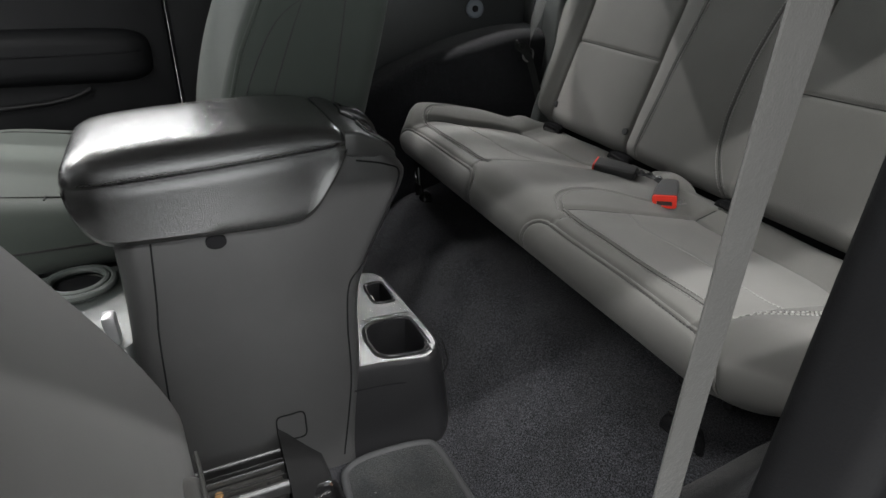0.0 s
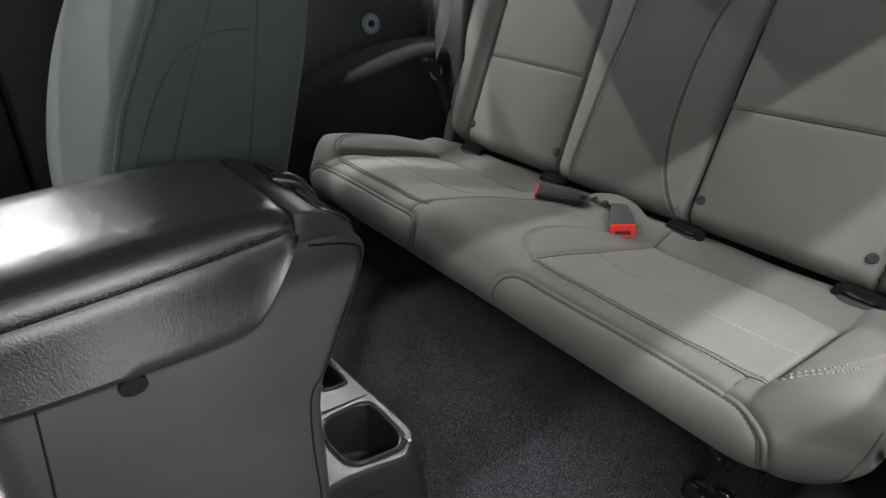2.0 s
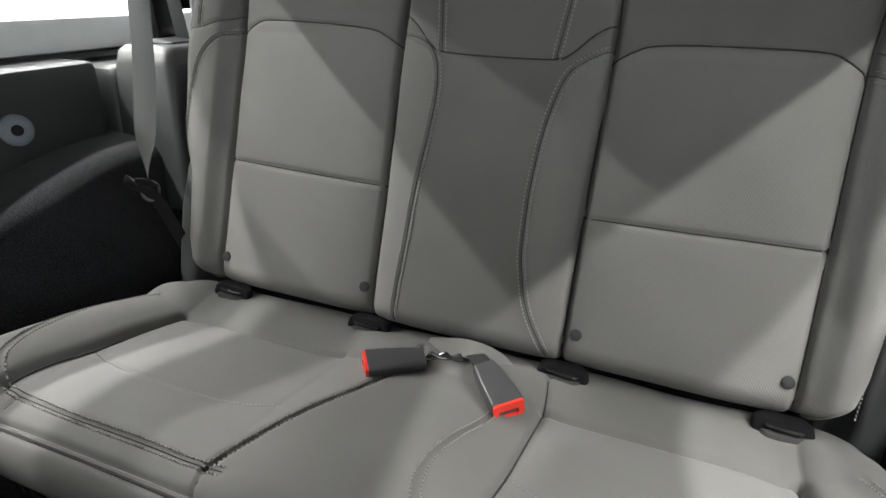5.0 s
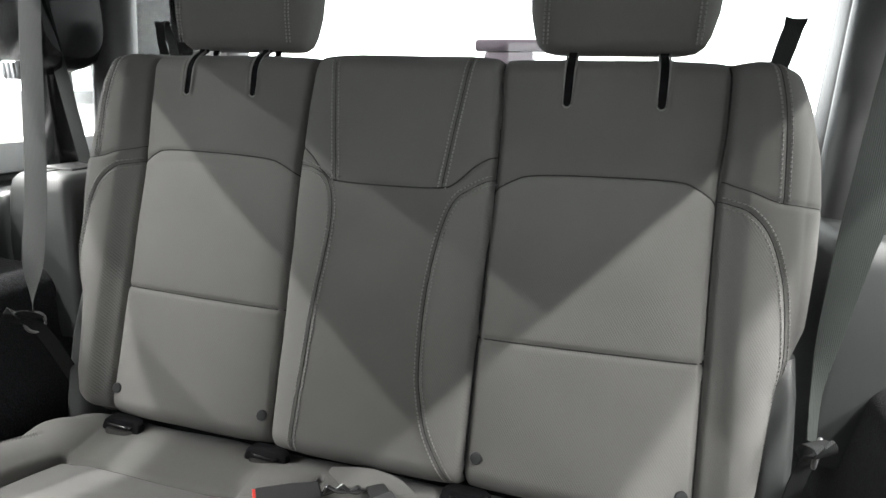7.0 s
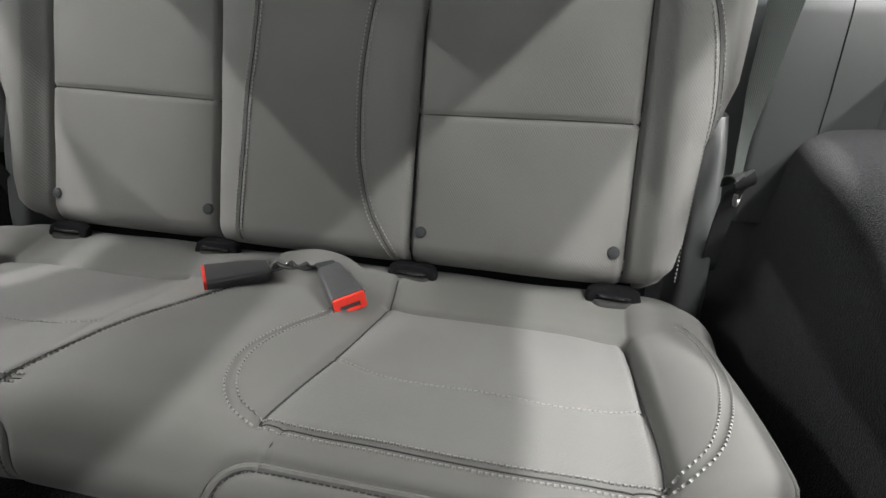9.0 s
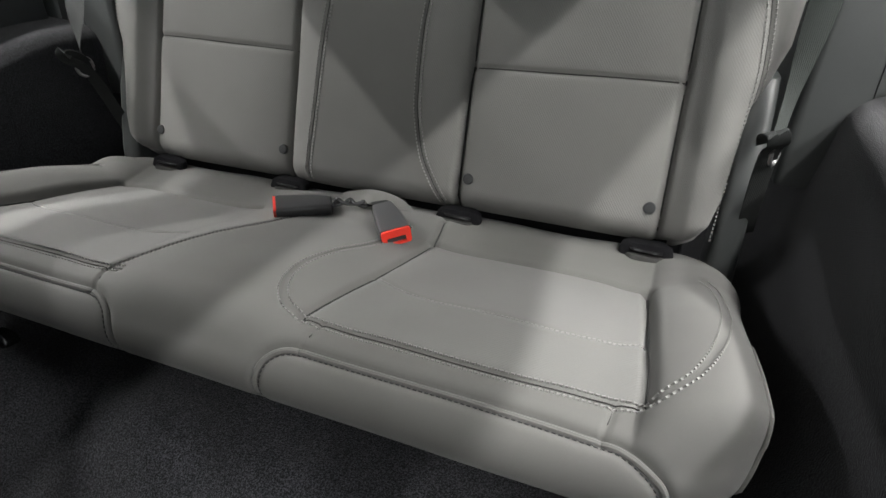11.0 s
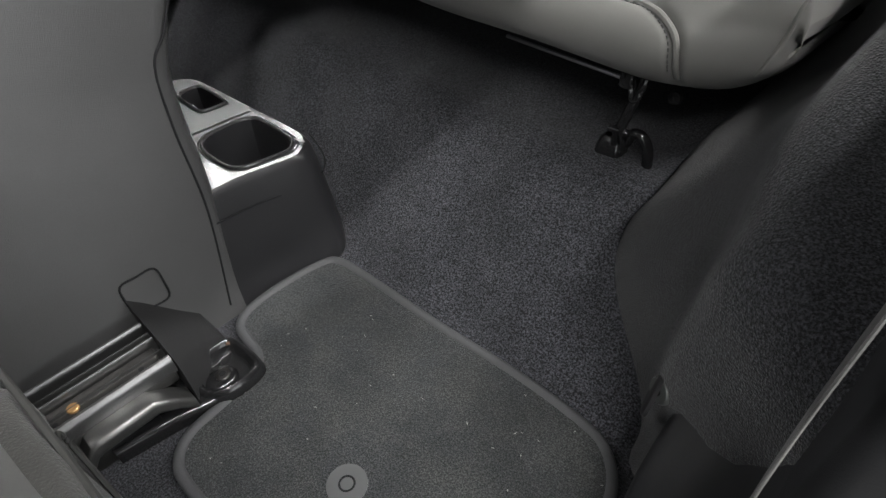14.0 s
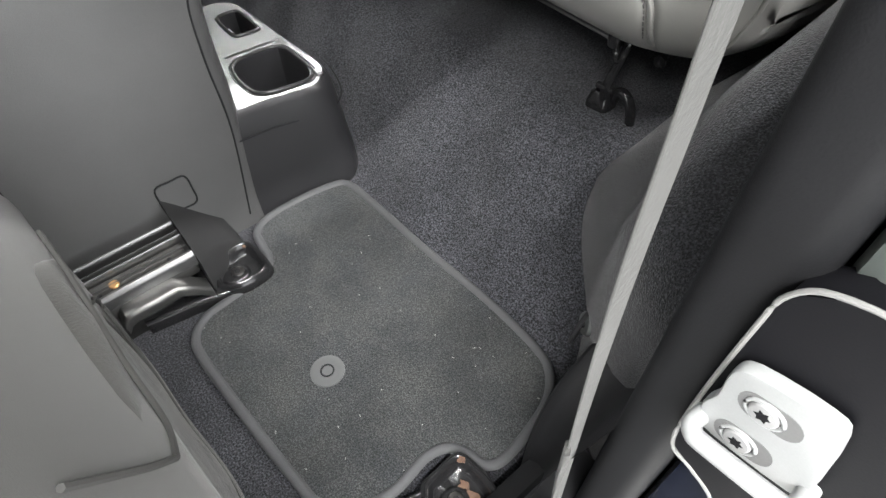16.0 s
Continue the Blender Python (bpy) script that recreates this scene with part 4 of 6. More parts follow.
def rear_belt(s):
    belt = thing("rear_seat_belt", "dark grey webbing seat belt hanging beside the rear bench", "seat belt", group="rear seat belts")
    if s > 0:
        pts = smooth_line([(0.574, -0.005, 0.500), (0.581, 0.030, 0.55), (0.586, 0.040, 0.62), (0.591, 0.040, 0.72), (0.597, 0.040, 0.79), (0.603, 0.042, 0.92), (0.613, 0.046, 1.07)], 6)
    else:
        pts = smooth_line([(-0.566, -0.035, 0.505), (-0.579, -0.02, 0.54), (-0.590, 0.0, 0.60), (-0.608, 0.038, 0.70), (-0.626, 0.075, 0.85), (-0.645, 0.112, 1.0), (-0.660, 0.14, 1.07)], 6)
    n = len(pts)
    ac = [(1, 0.15 * s + 0.9 * s * (1 - sstep(0, 0.35, i / n)), 0) for i in range(n)]
    w = [0.018 + 0.037 * float(sstep(0.05, 0.75, i / n)) if s > 0 else 0.060 - 0.040 * (1 - float(sstep(0.0, 0.35, i / n))) for i in range(n)]
    # near belt takes the webbing copy with light painted in
    part("webbing", ribbon_bm(pts, ac, w, 0.0013), M_web_lit if s > 0 else M_web, belt, "dark grey ribbed webbing")
    ex, ey, ez = pts[-1]
    pts2 = smooth_line([(ex, ey, ez), ((ex * 2 + s * 0.69) / 3, (ey * 2 + 0.22) / 3, ez - 0.11), ((ex + s * 1.38) / 3, (ey + 0.44) / 3, ez - 0.23), (s * 0.69, 0.22, 0.718)], 6)
    part("webbing", ribbon_bm(pts2, (1, 0.25 * s, 0), 0.047, 0.0013), M_web, belt, "dark grey ribbed webbing")
    ring = [(ex + 0.036 * math.cos(a), ey + 0.012 * math.sin(a), ez + 0.012 + 0.018 * math.sin(a)) for a in [2 * math.pi * k / 20 for k in range(20)]]
    part("guide_ring", tube_bm(ring, 0.006, 8, closed=True), M_plastic, belt, "black belt guide ring")
    loop = smooth_line([(s * 0.560, -0.035, 0.512), (s * 0.556, -0.055, 0.528), (s * 0.562, -0.068, 0.532), (s * 0.568, -0.06, 0.518), (s * 0.566, -0.035, 0.500), (s * 0.568, -0.01, 0.455), (s * 0.575, 0.03, 0.36)], 6)
    part("anchor_strap", ribbon_bm(loop, [(1, 0.4, 0.2)] * len(loop), 0.026, 0.002), M_web, belt, "folded black webbing at the anchor")
    part("anchor_ring", tube_bm([(s * 0.573 + 0.006 * math.cos(a), -0.028 + 0.013 * math.cos(a), 0.500 + 0.017 * math.sin(a)) for a in [2 * math.pi * k / 18 for k in range(18)]], 0.0028, 8, closed=True), M_ring, belt, "steel anchor ring")
    return belt


rear_belt(-1)
rear_belt(1)


def quarter_trim(s, name):
    """Hard plastic tower and ledge behind the belt."""
    root = thing(name, "dark grey moulded plastic quarter trim with a raised tower", "trim", kind="structure")
    loops = []
    for z, x0, x1, y0, y1, r in ((0.42, 0.60, 0.760, 0.075, 0.46, 0.012), (0.60, 0.60, 0.752, 0.082, 0.45, 0.014), (0.690, 0.602, 0.745, 0.09, 0.44, 0.018), (0.712, 0.606, 0.740, 0.095, 0.435, 0.02), (0.721, 0.614, 0.732, 0.104, 0.425, 0.02), (0.723, 0.624, 0.722, 0.114, 0.415, 0.02)):
        loops.append([(s * x, y, z) for x, y in rrect((x0 + x1) / 2, (y0 + y1) / 2, (x1 - x0) / 2, (y1 - y0) / 2, r, 5)])
    part("tower", loft_bm(loops), M_trim, root)
    loops = []
    for z, y0, x0 in ((0.42, 0.070, 0.735), (0.60, 0.078, 0.74), (0.66, 0.086, 0.745), (0.676, 0.092, 0.75), (0.683, 0.106, 0.755)):
        loops.append([(s * x, y, z) for x, y in rrect((x0 + 0.895) / 2, (y0 + 0.5) / 2, (0.895 - x0) / 2, (0.5 - y0) / 2, 0.014, 5)])
    part("ledge", loft_bm(loops), M_trim, root)
    front = [(s * 0.680, y, z) for y, z in ((0.0748, 0.45), (0.0818, 0.60), (0.0898, 0.690), (0.0948, 0.712), (0.104, 0.7212), (0.115, 0.7235), (0.30, 0.7235))]
    part("seam", tube_bm(front, 0.0009, 6), M_felt, root, "fine dark joint")
    part("slot_plate", box_bm((s * 0.69 - 0.04, 0.15, 0.721), (s * 0.69 + 0.04, 0.30, 0.727), 0.002), M_plastic, root, "black belt slot plate")
    # padded roll bar
    bar = smooth_line([(s * 0.655, 0.27, 0.70), (s * 0.66, 0.285, 0.85), (s * 0.668, 0.31, 1.0), (s * 0.68, 0.34, 1.2)], 6)
    tagged(part("roll_bar", tube_bm(bar, 0.042, 20), M_plastic), "black padded roll bar", "roll bar", "roll bars", "structure")
    tagged(part("pillar_quarter", box_bm((min(s * 0.735, s * 0.775), 0.20, 0.70), (max(s * 0.735, s * 0.775), 0.26, 1.2), 0.008), M_dmetal), "glossy black rear window post", "pillar", kind="structure")
    return root


quarter_trim(-1, "trim_quarter_left")
quarter_trim(1, "trim_quarter_right")
tagged(part("trim_lining_left", box_bm((-0.86, -0.69, 0.40), (-0.757, 0.068, 0.695), 0.012), M_lining), "black lining below the rear quarter window", "trim", kind="structure")
plug = thing("trim_plug", "round grey-blue screw cover on the quarter lining", "screw cover")
PN = Vector((1, -0.25, 0.1)).normalized()
part("cap", disc_bm((-0.752, -0.110, 0.604), PN, 0.026, 0.008, 28), M_plug, plug)
part("recess", disc_bm(Vector((-0.752, -0.110, 0.604)) + PN * 0.0075, PN, 0.009, 0.003, 18), M_rubber, plug, "dark centre recess")

# ---- centre console ----


def console():
    c = thing("centre_console", "black plastic centre console with padded armrest lid", "console")
    secs = ((-0.03, 0.176, -1.30, -0.765), (0.06, 0.164, -1.20, -0.760), (0.18, 0.149, -1.070, -0.750), (0.25, 0.140, -1.057, -0.748), (0.30, 0.133, -1.052, -0.742), (0.343, 0.128, -1.050, -0.725),
            (0.393, 0.122, -1.049, -0.699), (0.438, 0.116, -1.049, -0.671), (0.463, 0.113, -1.048, -0.661), (0.475, 0.111, -1.044, -0.664), (0.491, 0.108, -1.039, -0.677), (0.503, 0.103, -1.034, -0.693))
    dense = smooth_line(secs, 3)
    part("body", loft_bm([[(x, y, z) for x, y in rrect(0, (y0 + y1) / 2, w, (y1 - y0) / 2, 0.026, 7)] for z, w, y0, y1 in dense]), M_plastic, c)
    # lid
    Y = [-1.087, -1.083, -1.075, -1.061, -1.041, -0.993, -0.923, -0.853, -0.818, -0.798, -0.778, -0.761, -0.750]
    ZBt = [0.480, 0.461, 0.444, 0.427, 0.419, 0.417, 0.416, 0.415, 0.418, 0.431, 0.458, 0.483, 0.500]
    ZTp = [0.508, 0.517, 0.525, 0.531, 0.535, 0.540, 0.544, 0.547, 0.547, 0.546, 0.544, 0.540, 0.532]
    HW = [0.090, 0.100, 0.108, 0.114, 0.118, 0.120, 0.121, 0.120, 0.119, 0.118, 0.117, 0.114, 0.108]
    loops = []
    for y, zb, zt, w in zip(Y, ZBt, ZTp, HW):
        zs = 0.495 + 0.022 * (y + 1.083) / 0.335
        zs = min(max(zs, zb + 0.012), zt - 0.012)
        h = [(0.0, zb), (w * 0.6, zb), (w * 0.95, zb + 0.001), (w * 1.05, zb + 0.006), (w * 1.085, zb + 0.014), (w * 1.07, zb + 0.014 + (zs - zb - 0.022) * 0.15), (w * 1.045, zb + 0.014 + (zs - zb - 0.022) * 0.5), (w * 1.02, zb + 0.014 + (zs - zb - 0.022) * 0.85), (w * 1.008, zs - 0.006), (w * 0.988, zs - 0.0015), (w * 0.982, zs), (w * 0.988, zs + 0.0015), (w * 0.990, zs + 0.006),
             (w * 0.965, zs + (zt - zs) * 0.45), (w * 0.90, zs + (zt - zs) * 0.75), (w * 0.78, zs + (zt - zs) * 0.92), (w * 0.5, zt - 0.001), (0.0, zt)]
        loops.append([(x, y, z) for x, z in h] + [(-x, y, z) for x, z in h[-2:0:-1]])
    dense = []
    for i in range(len(loops[0])):
        dense.append(smooth_line([lp[i] for lp in loops], 3))
    lid = part("armrest_lid", loft_bm([[col[k] for col in dense] for k in range(len(dense[0]))]), M_leather, c, "glossy black leatherette armrest lid with a stitched seam")

    def lid_place(y, dz):
        w = np.interp(y, Y, HW)
        zs = 0.495 + 0.022 * (y + 1.083) / 0.335
        return np.stack([w * 0.992, y, zs + dz], -1), np.broadcast_to(np.array([1.0, 0, 0.15]), (len(y), 3))
    stitch_mesh("stitching", [[(y, 0.005) for y in np.linspace(-1.068, -0.763, 40)]], lid_place, M_stitch_dark, lid, "black seam stitching", step=0.0055, length=0.0038, r=0.0008)
    part("latch_notch", loft_bm([[(x, -0.931 + 0.013 * math.cos(a), 0.421 - 0.010 + 0.010 * math.sin(a)) for a in [2 * math.pi * k / 14 for k in range(14)]] for x in (0.10, 0.1245)]), M_rubber, c, "dark round finger notch under the lid")
    # rear cap behind the hinge
    caps = ((-0.750, 0.108, 0.499, 0.533), (-0.741, 0.110, 0.497, 0.534), (-0.728, 0.109, 0.497, 0.531), (-0.708, 0.107, 0.491, 0.521), (-0.688, 0.102, 0.487, 0.509), (-0.675, 0.096, 0.481, 0.495))
    part("hinge_cap", loft_bm([[(x, y, z) for x, z in rrect(0, (z0 + z1) / 2, w, (z1 - z0) / 2, 0.006, 4)] for y, w, z0, z1 in caps]), M_plastic, c, "black grained hinge cap")
    # finger recess with a raised rim on the rear slope
    slope = lambda y: float(np.interp(y, [-0.728, -0.708, -0.688, -0.675, -0.662], [0.531, 0.521, 0.509, 0.495, 0.470]))
    rim = smooth_line([(0.034, -0.712), (0.018, -0.700), (0.018, -0.684), (0.034, -0.674), (0.060, -0.671), (0.080, -0.673), (0.091, -0.682), (0.092, -0.700), (0.084, -0.712), (0.060, -0.714)], 5, closed=True)
    for g_ in (1, -1):
        edge = [(g_ * x, y) for x, y in rim]
        pocket = part("finger_recess", loft_bm([[(g_ * 0.055 + (x - g_ * 0.055) * k, -0.693 + (y + 0.693) * k, slope(y) + d) for x, y in edge] for k, d in ((1.0, 0.0014), (0.95, -0.0005), (0.84, -0.0012), (0.3, -0.0012))]), M_rubber, c, "dark finger recess behind the lid")
        part("rim", tube_bm([(x, y, slope(y) + 0.0018) for x, y in edge], 0.0030, 8, closed=True), M_traytop, pocket, "raised satin rim")
        part("recess_floor", loft_bm([[(g_ * 0.058 + a, -0.690 + b_, slope(-0.690 + b_) + h) for a, b_ in rrect(0, 0, 0.026 * k, 0.011 * k, 0.008 * k, 5)] for h, k in ((0.0, 1.0), (0.0022, 0.96), (0.0028, 0.86))]), M_tray, pocket, "smooth black recess floor")
    spine = [[(x, y, z) for x, z in rrect(0, slope(y) + 0.004, w, h, min(w, h) * 0.85, 5)] for y, w, h in ((-0.728, 0.008, 0.004), (-0.718, 0.013, 0.011), (-0.704, 0.015, 0.015), (-0.690, 0.014, 0.015), (-0.678, 0.012, 0.012), (-0.668, 0.008, 0.005))]
    part("spine", loft_bm(spine), M_traytop, c, "raised satin black spine between the recesses")
    # side panel groove and seam lines
    for x, pts in ((1, [(-1.006, 0.420), (-1.013, 0.345), (-1.020, 0.285), (-1.027, 0.15)]), (1, [(-0.737, 0.493), (-0.693, 0.483), (-0.676, 0.468), (-0.698, 0.413), (-0.739, 0.343), (-0.762, 0.313), (-0.770, 0.25), (-0.773, 0.15), (-0.795, 0.02)])):
        line = [(np.interp(z, [s_[0] for s_ in secs], [s_[1] for s_ in secs]) + 0.0002, y, z) for y, z in smooth_line(pts, 8)]
        part("panel_joint", tube_bm(line, 0.0013, 6), M_rubber, c, "fine dark panel joint")
    # rear tray with cup holder
    out = [(0.140, -0.79), (0.143, -0.72), (0.157, -0.660), (0.156, -0.640), (0.140, -0.622), (0.112, -0.613), (0.0, -0.619), (-0.09, -0.624), (-0.118, -0.628), (-0.138, -0.644), (-0.143, -0.670), (-0.141, -0.72), (-0.140, -0.79)]
    z_of = lambda x, y: 0.164
    loops = []
    for z, k, dy in ((-0.02, 1.22, 0.016), (0.04, 1.17, 0.013), (0.10, 1.10, 0.009), (0.135, 1.055, 0.006), (0.154, 1.02, 0.003), (0.161, 1.004, 0.0), (0.164, 0.985, -0.003)):
        loops.append([(x * k, y + (dy if y > -0.7 else 0), z) for x, y in smooth_line(out, 3)])
    part("rear_tray", loft_bm(loops, cap=False), M_tray, c, "black plastic tray at the console rear")
    part("tray_joint", tube_bm(smooth_line([(0.150, -0.79, 0.128), (0.156, -0.72, 0.128), (0.160, -0.66, 0.120), (0.158, -0.625, 0.118), (0.140, -0.600, 0.128), (0.11, -0.597, 0.150)], 6), 0.0012, 6), M_rubber, c, "fine dark joint")
    cup = [(0.052, -0.715), (0.041, -0.705), (0.036, -0.691), (0.037, -0.655), (0.043, -0.640), (0.054, -0.634), (0.110, -0.632), (0.127, -0.636), (0.138, -0.646), (0.139, -0.660), (0.131, -0.700), (0.122, -0.713), (0.110, -0.718), (0.078, -0.720)]
    usb = [(-0.088, -0.672), (-0.094, -0.655), (-0.092, -0.642), (-0.082, -0.637), (-0.030, -0.637), (-0.022, -0.643), (-0.024, -0.664), (-0.034, -0.674)]
    top_out = [(p[0] * 0.985, p[1] - 0.003) for p in smooth_line(out, 3)]
    part("tray_top", plate_bm(top_out, [cup, usb], z_of), M_traytop, c, "satin black tray top", smooth=False)
    for lp, dz, nm in ((cup, 0.105, "cup_holder"), (usb, 0.06, "socket_recess")):
        cx, cy = np.mean([p[0] for p in lp]), np.mean([p[1] for p in lp])
        rings = []
        for f, z in ((1.0, 0.164), (0.985, 0.160), (0.95, 0.164 - dz * 0.5), (0.88, 0.164 - dz), (0.02, 0.164 - dz)):
            rings.append([(cx + (x - cx) * f, cy + (y - cy) * f, min(z, z_of(x, y)) if f == 1.0 else z) for x, y in lp])
        well = part(nm, loft_bm(rings, cap=False), M_rubber, c, "deep black " + nm.replace("_", " "))
        part("rim", tube_bm(smooth_line([(cx + (x - cx) * 1.04, cy + (y - cy) * 1.04, z_of(x, y) + 0.0012) for x, y in lp], 3, closed=True), 0.0024, 8, closed=True), M_traytop, well, "raised satin rim")
        part("groove", tube_bm(smooth_line([(cx + (x - cx) * 1.14, cy + (y - cy) * 1.14, z_of(x, y) - 0.0004) for x, y in lp], 3, closed=True), 0.0013, 6, closed=True), M_rubber, well, "fine dark groove round the rim")
    part("tray_groove", tube_bm([(0.018, -0.712, 0.1642), (0.021, -0.66, 0.1642), (0.024, -0.628, 0.1642)], 0.0013, 6), M_rubber, c, "fine dark groove across the tray")
    part("corner_post", loft_bm([[(0.136 + x, -0.629 + y, z) for x, y in rrect(0, 0, 0.0085 * k, 0.006 * k, 0.004 * k, 4)] for z, k in ((0.06, 1.5), (0.12, 1.25), (0.150, 1.0), (0.1655, 0.9), (0.168, 0.6))]), M_traytop, c, "satin black corner post of the tray")
    part("socket", box_bm((-0.060, -0.690, 0.125), (-0.035, -0.668, 0.162), 0.003), M_silver, c, "small bright socket face")
    # access flap low on the side
    fx = 0.1545
    fl = [(fx + 0.0036, -0.890, 0.122), (fx + 0.0036, -0.852, 0.122), (fx + 0.0086, -0.852, 0.080), (fx + 0.0086, -0.890, 0.080)]
    ring = smooth_line([fl[0], ((fl[0][0]), -0.871, 0.1235), fl[1], (fx + 0.0061, -0.8495, 0.101), fl[2], (fx + 0.0086, -0.871, 0.0785), fl[3], (fx + 0.0061, -0.8925, 0.101)], 4, closed=True)
    part("flap_joint", tube_bm(ring, 0.0012, 6, closed=True), M_rubber, c, "dark joint round a small access flap")
    # front tray with its cup holder ahead of the armrest
    part("front_tray", loft_bm([[(x, y, z) for x, y in rrect(-0.01, -1.30, w, 0.25, 0.03, 5)] for z, w in ((0.0, 0.15), (0.22, 0.14), (0.262, 0.135), (0.272, 0.125))]), M_pale, c, "pale grey-green front tray of the console")
    for k, (r, zc) in enumerate(((0.048, 0.283), (0.040, 0.286))):
        part("front_cup_rim", tube_bm([(-0.075 + r * math.cos(a), -1.13 + r * math.sin(a), zc) for a in [2 * math.pi * q / 24 for q in range(24)]], 0.006, 8, closed=True), M_pale, c, "pale rounded cup holder rim")
    part("front_cup_well", disc_bm((-0.075, -1.13, 0.268), (0, 0, 1), 0.036, 0.012), M_rubber, c, "black cup holder opening")
    part("release_lever", box_bm((0.075, -1.085, 0.25), (0.10, -1.068, 0.315), 0.005), M_silver, c, "small silver release lever")
    return c


M_traytop = material("satin_black_plastic", (0.017, 0.017, 0.018), 0.27, spec=1.0, spread=0.08, size=30, fine=900, bump=0.12, depth=0.0005)
M_pale = material("pale_grey_green_plastic", (0.085, 0.095, 0.09), 0.4, spread=0.08, bump=0.05)
M_stitch_dark = material("black_thread", (0.02, 0.02, 0.02), 0.6, spread=0.1, bump=0)
console()

# ---- floor mat and seat rails ----


def floor_mat():
    m = thing("floor_mat", "grey carpet floor mat with a bound edge on the car floor", "floor mat")
    out = [(0.205, -0.648), (0.188, -0.668), (0.181, -0.728), (0.184, -0.778), (0.199, -0.803), (0.228, -0.809), (0.252, -0.813), (0.272, -0.831), (0.279, -0.880), (0.284, -0.918), (0.302, -0.942), (0.335, -0.949), (0.434, -0.944), (0.53, -0.936),
           (0.570, -0.930), (0.598, -0.905), (0.608, -0.862), (0.602, -0.818), (0.609, -0.793), (0.628, -0.780), (0.648, -0.774), (0.657, -0.755), (0.652, -0.712), (0.640, -0.670), (0.617, -0.643), (0.585, -0.633), (0.50, -0.631), (0.38, -0.639), (0.26, -0.643)]
    line = smooth_line(out, 6, closed=True)
    bm = loft_bm([[(p[0], p[1], 0.002) for p in line], [(p[0], p[1], 0.011) for p in line]], cap=False)
    top = plate_bm(line, [], 0.011)
    part("mat_face", top, M_mat, m, "grey cut pile", smooth=False)
    part("edge", bm, M_mat, m)
    part("binding", tube_bm([(p[0], p[1], 0.010) for p in line], 0.0062, 10, closed=True, flat=0.75), M_bind, m, "pale grey bound edge")
    g = part("grommet", disc_bm((0.449, -0.843, 0.011), (0, 0, 1), 0.0205, 0.0025, 30), M_grommet, m, "round grey fixing disc")
    part("grommet_hole", tube_bm([(0.449 + 0.0075 * math.cos(a), -0.843 + 0.0075 * math.sin(a), 0.0138) for a in [2 * math.pi * k / 20 for k in range(20)]], 0.0011, 6, closed=True), M_rubber, g, "dark ring")
    return m


M_grommet = material("grey_rubber", (0.038, 0.040, 0.041), 0.6, spread=0.08, bump=0.1)
floor_mat()


def lint():
    """Pale flecks of lint that lie on the mat and the carpet round it."""
    rnd = random.Random(5)
    V, F = [], []
    for k in range(46):
        x, y, a = rnd.uniform(0.25, 0.64), rnd.uniform(-0.93, -0.64), rnd.uniform(0, 3.1)
        n, w, b = rnd.uniform(0.0008, 0.0026), rnd.uniform(0.0003, 0.0006), len(V)
        for u, v, z in ((-n, 0, 0.0118), (0, -w, 0.0118), (n, 0, 0.0118), (0, w, 0.0118), (0, 0, 0.0127)):
            V.append((x + u * math.cos(a) - v * math.sin(a), y + u * math.sin(a) + v * math.cos(a), z))
        F += [(b, b + 1, b + 4), (b + 1, b + 2, b + 4), (b + 2, b + 3, b + 4), (b + 3, b, b + 4), (b + 3, b + 2, b + 1, b)]
    tagged(mesh("lint", V, F, M_edge), "pale flecks of lint scattered on the floor mat", "lint", kind="stuff")


lint()


